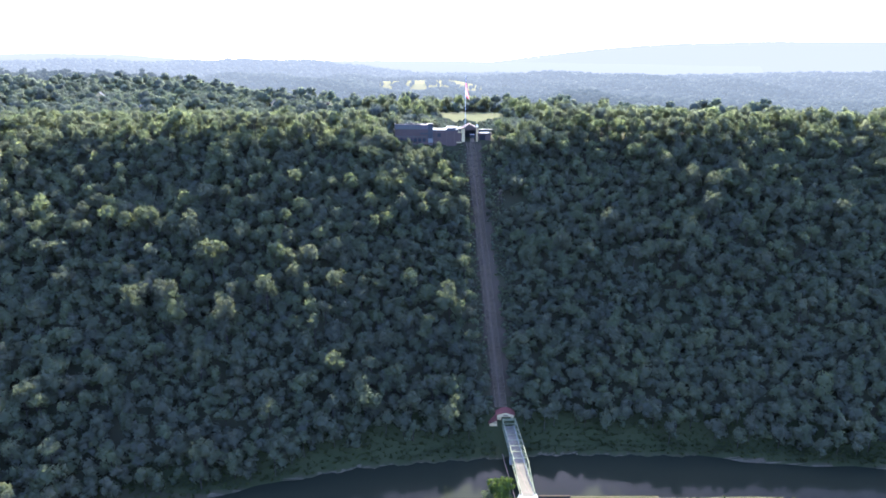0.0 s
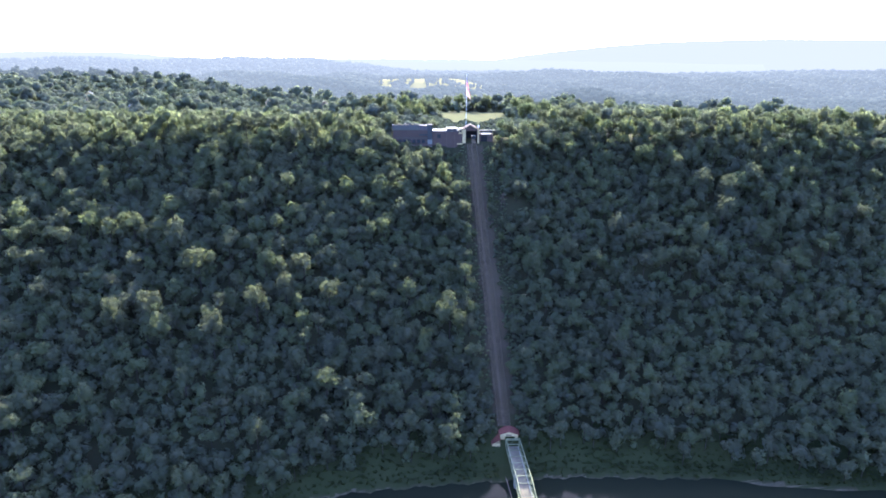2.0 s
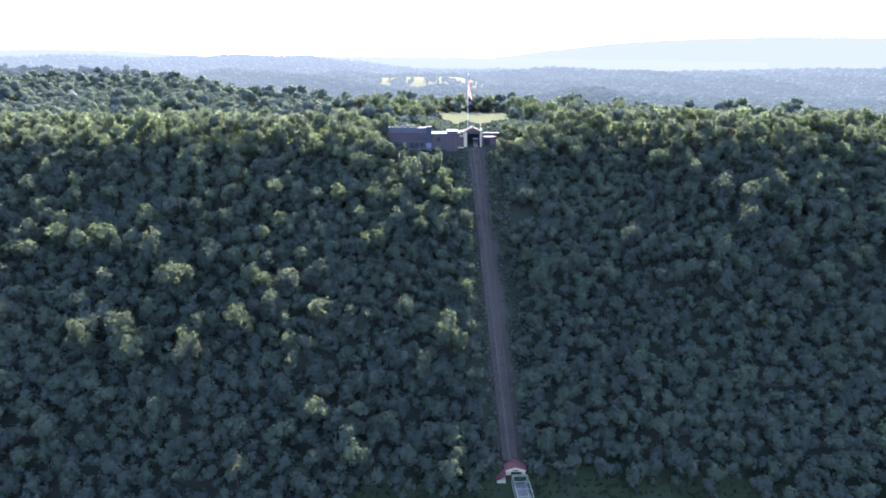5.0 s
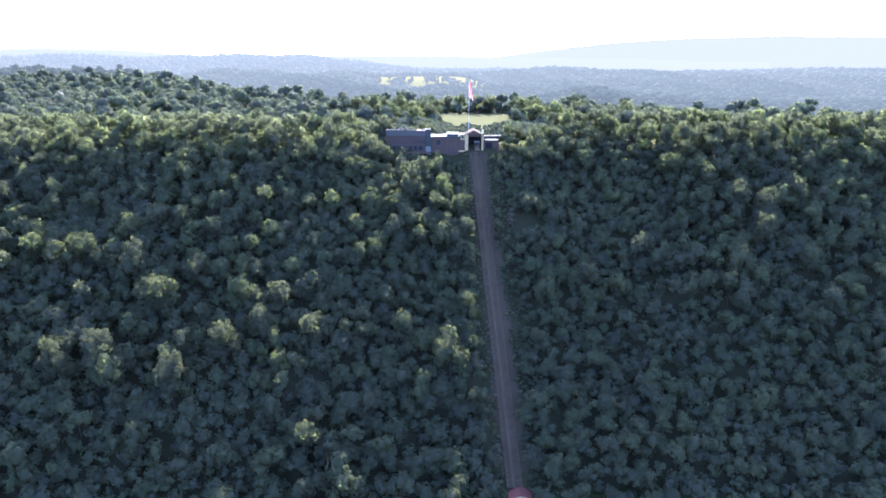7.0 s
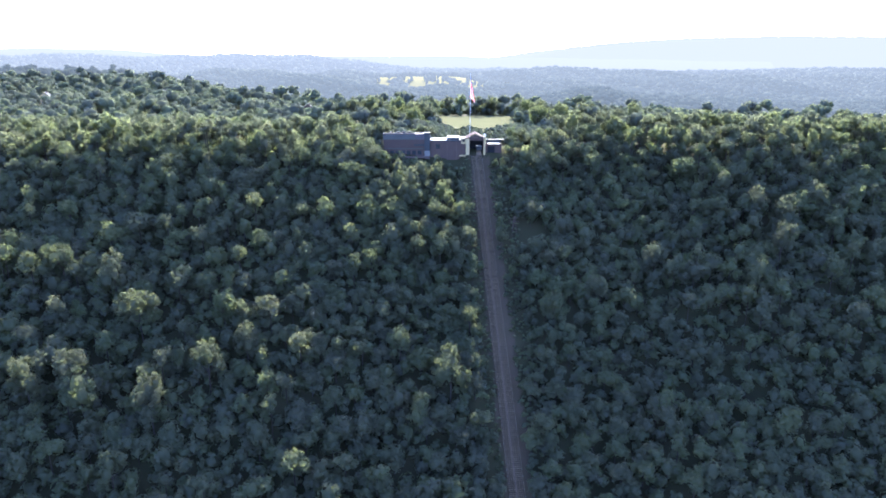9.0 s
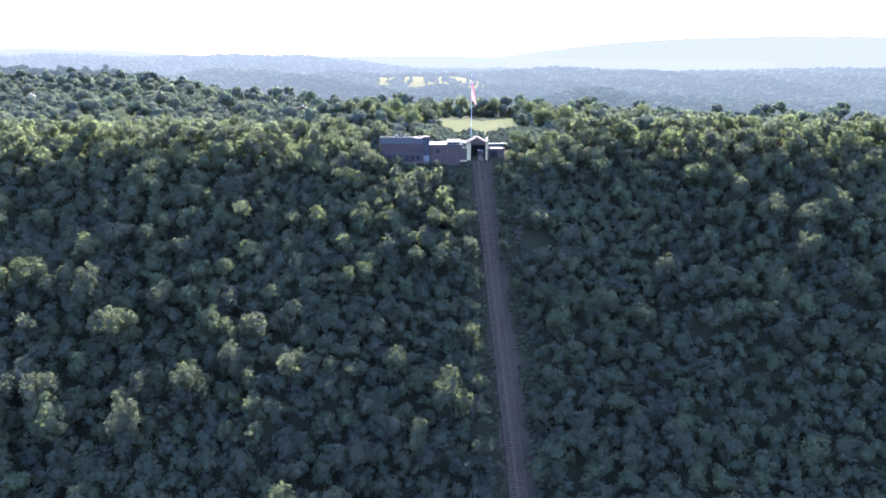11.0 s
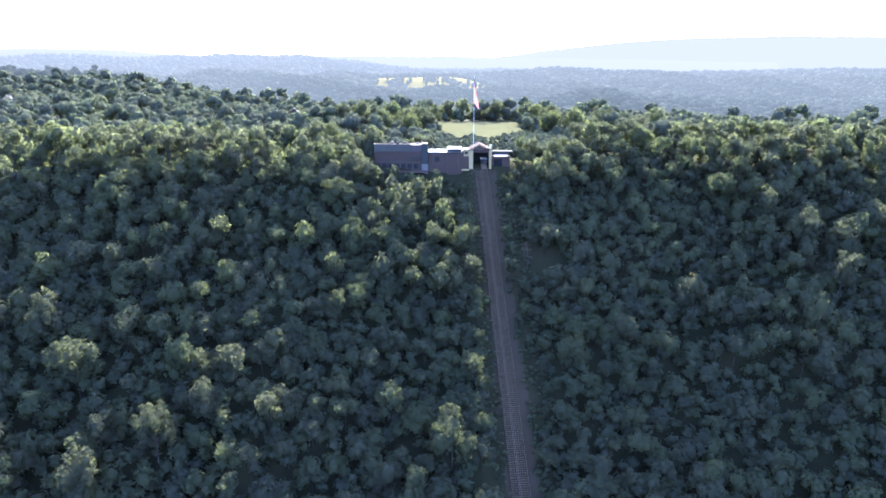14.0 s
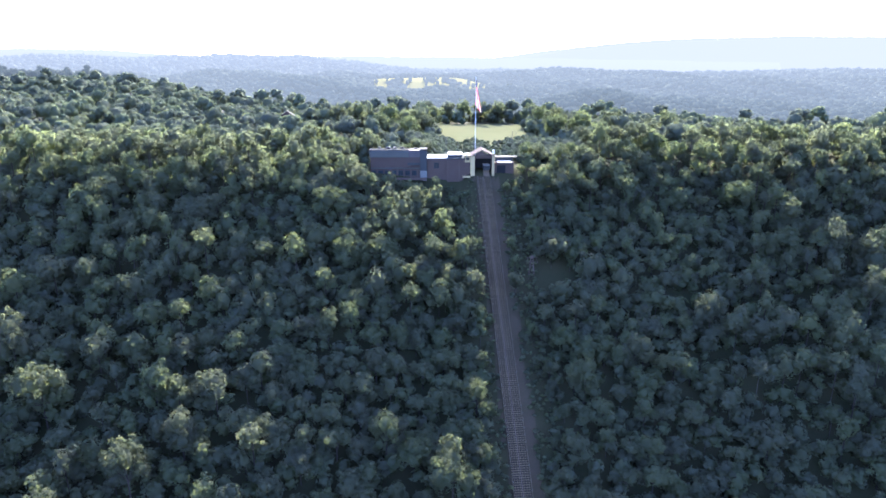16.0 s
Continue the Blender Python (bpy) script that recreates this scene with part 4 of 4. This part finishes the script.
# ---------------------------------------------------------------- truss bridge
def truss_bridge():
    L, W, D = 72.0, 8.8, 11            # length, width between trusses, panels
    t = empty("truss_bridge", pose(8.9, -82.4, -9.0, 0, 0, 3.3), label="pale teal steel bowstring truss bridge with a worn deck", category="bridge")
    part("deck", boxes((-3.3, 3.3, -2, L, -0.35, 0.0)), DECK, t, "worn pale concrete deck")
    part("kerb", boxes((-3.6, -3.3, -2, L, -0.35, 0.25)), CONCRETE, t)
    part("kerb", boxes((3.3, 3.6, -2, L, -0.35, 0.25)), CONCRETE, t)
    step = L / D

    def top(k):
        """The bow rises from the deck at the near end and stays high to the station."""
        return 6.4 * math.sin(math.pi / 2 * min(1.0, k / 4.6)) ** 1.3 - 0.6 * max(0, k - 5) / 6

    for side in (-W / 2, W / 2):
        part("bottom_chord", boxes((side - 0.22, side + 0.22, 0, L, -0.6, -0.1)), STEEL, t)
        for k in range(D):
            part("top_chord", bar(bmesh.new(), (side, k * step, top(k)), (side, (k + 1) * step, top(k + 1)), 0.42, 0.4), STEEL, t)
        for k in range(1, D + 1):
            part("vertical", bar(bmesh.new(), (side, k * step, -0.3), (side, k * step, top(k)), 0.24), STEEL, t)
        for k in range(1, D):
            a, b = (k + 1, k) if k < D / 2 else (k, k + 1)
            part("diagonal", bar(bmesh.new(), (side, a * step, top(a)), (side, b * step, -0.3), 0.15), STEEL, t)
        part("side_railing", boxes((side * 0.84 - 0.05, side * 0.84 + 0.05, 0, L, 1.0, 1.1), (side * 0.84 - 0.04, side * 0.84 + 0.04, 0, L, 0.5, 0.57)), STEEL, t)
    for k in range(4, D + 1):
        part("top_strut", bar(bmesh.new(), (-W / 2, k * step, top(k)), (W / 2, k * step, top(k)), 0.34, 0.3), STEEL, t)
        if k > 4:
            part("sway_brace", bar(bmesh.new(), (-W / 2, (k - 1) * step, top(k - 1)), (W / 2, k * step, top(k)), 0.1), STEEL, t)
    for k in range(1, D + 1):
        part("floor_beam", boxes((-W / 2, W / 2, k * step - 0.2, k * step + 0.2, -0.9, -0.4)), STEEL, t)
    part("portal_beam", boxes((-W / 2, W / 2, L - 0.2, L + 0.2, top(D) - 1.4, top(D) - 0.5)), STEEL, t)
    for side in (-1, 1):
        part("portal_post", boxes((side * W / 2 - 0.35, side * W / 2 + 0.35, L - 0.5, L + 0.3, -0.3, top(D) + 0.1), bevel=0.06), STEEL, t)
    part("abutment", boxes((-5.4, 5.4, -5, 0.5, -12.5, -0.36)), CONCRETE, t)
    part("pier", boxes((-3.4, 3.4, L - 28, L - 26, -12.5, -0.9), bevel=0.2), CONCRETE, t)
    bm = bmesh.new()
    for a, b in (((1.6, 1.5), (0.2, 9.5)), ((0.2, 9.5), (-0.4, 17)), ((-0.4, 17), (-1.4, 25)), ((-1.4, 25), (-1.6, 33))):
        bar(bm, (*a, 0.01), (*b, 0.01), 0.32, 0.05)
    bar(bm, (-3.0, 1.2, 0.01), (3.0, 2.0, 0.01), 0.35, 0.05)
    part("deck_seam", bm, RUSTY, t, "rust-brown repair seam along the deck")


truss_bridge()
tagged(part("approach_road", boxes((2.6, 13, -100, -84.4, -9.6, -9.05)), CONCRETE), "pale concrete bridge approach", "road", kind="structure")
tagged(part("river_wall", boxes((13, 34, -82.6, -81.4, -20.5, -10.4), bevel=0.1), BARE), "low earth-stained river wall beside the bridge end", "wall", kind="structure")
bm = bar(bmesh.new(), (-2, -38, -12.5), (2.2, -88, -12.5), 0.26)
tagged(part("pipeline", bm, RUSTY), "thin brown pipe crossing the river beside the bridge", "pipe")


# ---------------------------------------------------------------- pylon
def pylon():
    z = float(ground_z(10.2, 159.4))
    t = empty("lattice_pylon", pose(10.2, 159.4, z), label="small rusty lattice power pylon in a hillside clearing", category="pylon")
    h, a, b = 13.0, 1.7, 0.45
    c = [(-1, -1), (1, -1), (1, 1), (-1, 1)]
    for x, y in c:
        part("leg", bar(bmesh.new(), (x * a, y * a, -1.0), (x * b, y * b, h), 0.16), RUSTY, t)
    for k in range(5):
        q0, q1 = a + (b - a) * k / 5, a + (b - a) * (k + 1) / 5
        for i in range(4):
            (x0, y0), (x1, y1) = c[i], c[(i + 1) % 4]
            part("brace", bar(bmesh.new(), (x0 * q0, y0 * q0, h * k / 5), (x1 * q1, y1 * q1, h * (k + 1) / 5), 0.09), RUSTY, t)
    for zz, w in ((9.0, 3.2), (11.6, 2.6)):
        arm = part("cross_arm", bar(bmesh.new(), (-w, 0, zz), (w, 0, zz), 0.18), RUSTY, t)
        for x in (-w, 0, w):
            part("insulator", tube(bmesh.new(), (x, 0, zz - 1.2), (x, 0, zz), 0.12, 0.12, 8), RUSTY, arm)


pylon()


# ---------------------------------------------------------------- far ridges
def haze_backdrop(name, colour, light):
    """Far ridges as a plain glowing backdrop, their haze painted in as emission."""
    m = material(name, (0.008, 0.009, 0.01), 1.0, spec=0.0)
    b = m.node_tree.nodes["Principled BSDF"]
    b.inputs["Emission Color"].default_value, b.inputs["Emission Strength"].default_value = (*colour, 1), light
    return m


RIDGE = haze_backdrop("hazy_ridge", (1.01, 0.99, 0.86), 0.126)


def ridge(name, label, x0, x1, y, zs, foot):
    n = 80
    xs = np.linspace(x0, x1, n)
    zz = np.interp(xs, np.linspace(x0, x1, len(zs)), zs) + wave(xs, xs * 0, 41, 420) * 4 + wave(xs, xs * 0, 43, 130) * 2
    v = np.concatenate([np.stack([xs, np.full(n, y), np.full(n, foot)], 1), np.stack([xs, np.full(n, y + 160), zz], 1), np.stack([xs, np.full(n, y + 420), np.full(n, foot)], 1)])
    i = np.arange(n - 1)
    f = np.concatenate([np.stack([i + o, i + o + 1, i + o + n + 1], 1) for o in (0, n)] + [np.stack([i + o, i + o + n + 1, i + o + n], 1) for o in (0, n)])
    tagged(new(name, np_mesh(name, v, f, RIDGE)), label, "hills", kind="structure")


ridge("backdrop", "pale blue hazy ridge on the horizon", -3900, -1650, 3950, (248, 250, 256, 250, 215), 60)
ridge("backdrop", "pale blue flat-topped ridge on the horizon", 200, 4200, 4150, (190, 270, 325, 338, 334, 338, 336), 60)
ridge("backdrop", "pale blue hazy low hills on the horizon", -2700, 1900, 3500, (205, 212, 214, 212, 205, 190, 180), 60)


# ---------------------------------------------------------------- near bank and single trees
def single_tree(x, y, k, label, leaf=LEAF):
    z = float(ground_z(x, y))
    t = broadleaf(90 + int(abs(x)), leaf)
    t.matrix_basis = pose(x, y, z - 0.1, 0, 0, 40) @ Matrix.Scale(k, 4)
    t["label"], t["group"] = label, "near bank trees"


single_tree(-7.6, -94.0, 1.12, "sunlit bright green tree on the near river bank", LEAF_SUNNY)
single_tree(-15.5, -95.5, 0.70, "small olive-green tree on the near river bank")


def house(x, y, turn, k):
    z = float(ground_z(x, y))
    walls = (CREAM, GALV, BRICK)[k % 3]
    t = empty("house", pose(x, y, z, 0, 0, turn), label=("cream", "grey", "brick")[k % 3] + " three-storey house with a grey gable roof among trees", category="house", group="plateau houses")
    w, d, h = 10.0 + k % 3, 8.5, 8.4
    part("wall", boxes((-w / 2, w / 2, -d / 2, d / 2, -1.0, h)), walls, t)
    bm = bmesh.new()
    prism(bm, [(-w / 2, h), (0, h + 4.2), (w / 2, h)], -d / 2 + 0.01, d / 2 - 0.01)
    part("gable", bm, walls, t)
    bm = bmesh.new()
    prism(bm, [(-w / 2 - 0.6, h - 0.3), (0, h + 4.25), (w / 2 + 0.6, h - 0.3), (w / 2 + 0.6, h), (0, h + 4.6), (-w / 2 - 0.6, h)], -d / 2 - 0.5, d / 2 + 0.5)
    roof = part("roof", bm, (GREYMETAL, BLUEGREY)[k % 2], t, "grey shingle roof")
    part("chimney", boxes((1.5, 2.3, -0.4, 0.4, h + 1.2, h + 5.4), bevel=0.05), BRICK, roof)
    for fx in (-3.0, 0.0, 3.0):
        for fz in (1.8, 4.6, 7.2):
            window(t, fx, -d / 2 - 0.01, fz, 1.1, 1.4, 1)


for k, (x, y, turn) in enumerate(HOUSES):
    house(x, y, turn, k)


def dead_tree(x, y):
    r = np.random.RandomState(77)
    t = empty("dead_tree", pose(x, y, float(ground_z(x, y))) @ Matrix.Scale(0.85, 4), label="bare grey dead tree standing in the hillside wood", category="tree")
    part("trunk", tube(bmesh.new(), (0, 0, -0.6), (0.6, -0.4, 15), 0.42, 0.2, 7), DEADWOOD, t)
    for k in range(9):
        a, z0 = k * 2.2 + r.uniform(-0.4, 0.4), 8.0 + k * 0.8
        q = r.uniform(4.0, 7.0)
        end = Vector((0.4 + q * math.cos(a), -0.3 + q * math.sin(a), z0 + q * r.uniform(0.5, 1.1)))
        limb = part("limb", tube(bmesh.new(), (0.03 * z0, -0.02 * z0, z0), end, 0.26, 0.12, 5), DEADWOOD, t)
        for j in range(3):
            f = Vector((0.03 * z0, -0.02 * z0, z0)).lerp(end, 0.45 + 0.2 * j)
            part("twig", tube(bmesh.new(), f, f + Vector((r.uniform(-1.5, 1.5), r.uniform(-1.5, 1.5), r.uniform(0.8, 2.4))), 0.13, 0.06, 4), DEADWOOD, limb)


dead_tree(*DEAD)
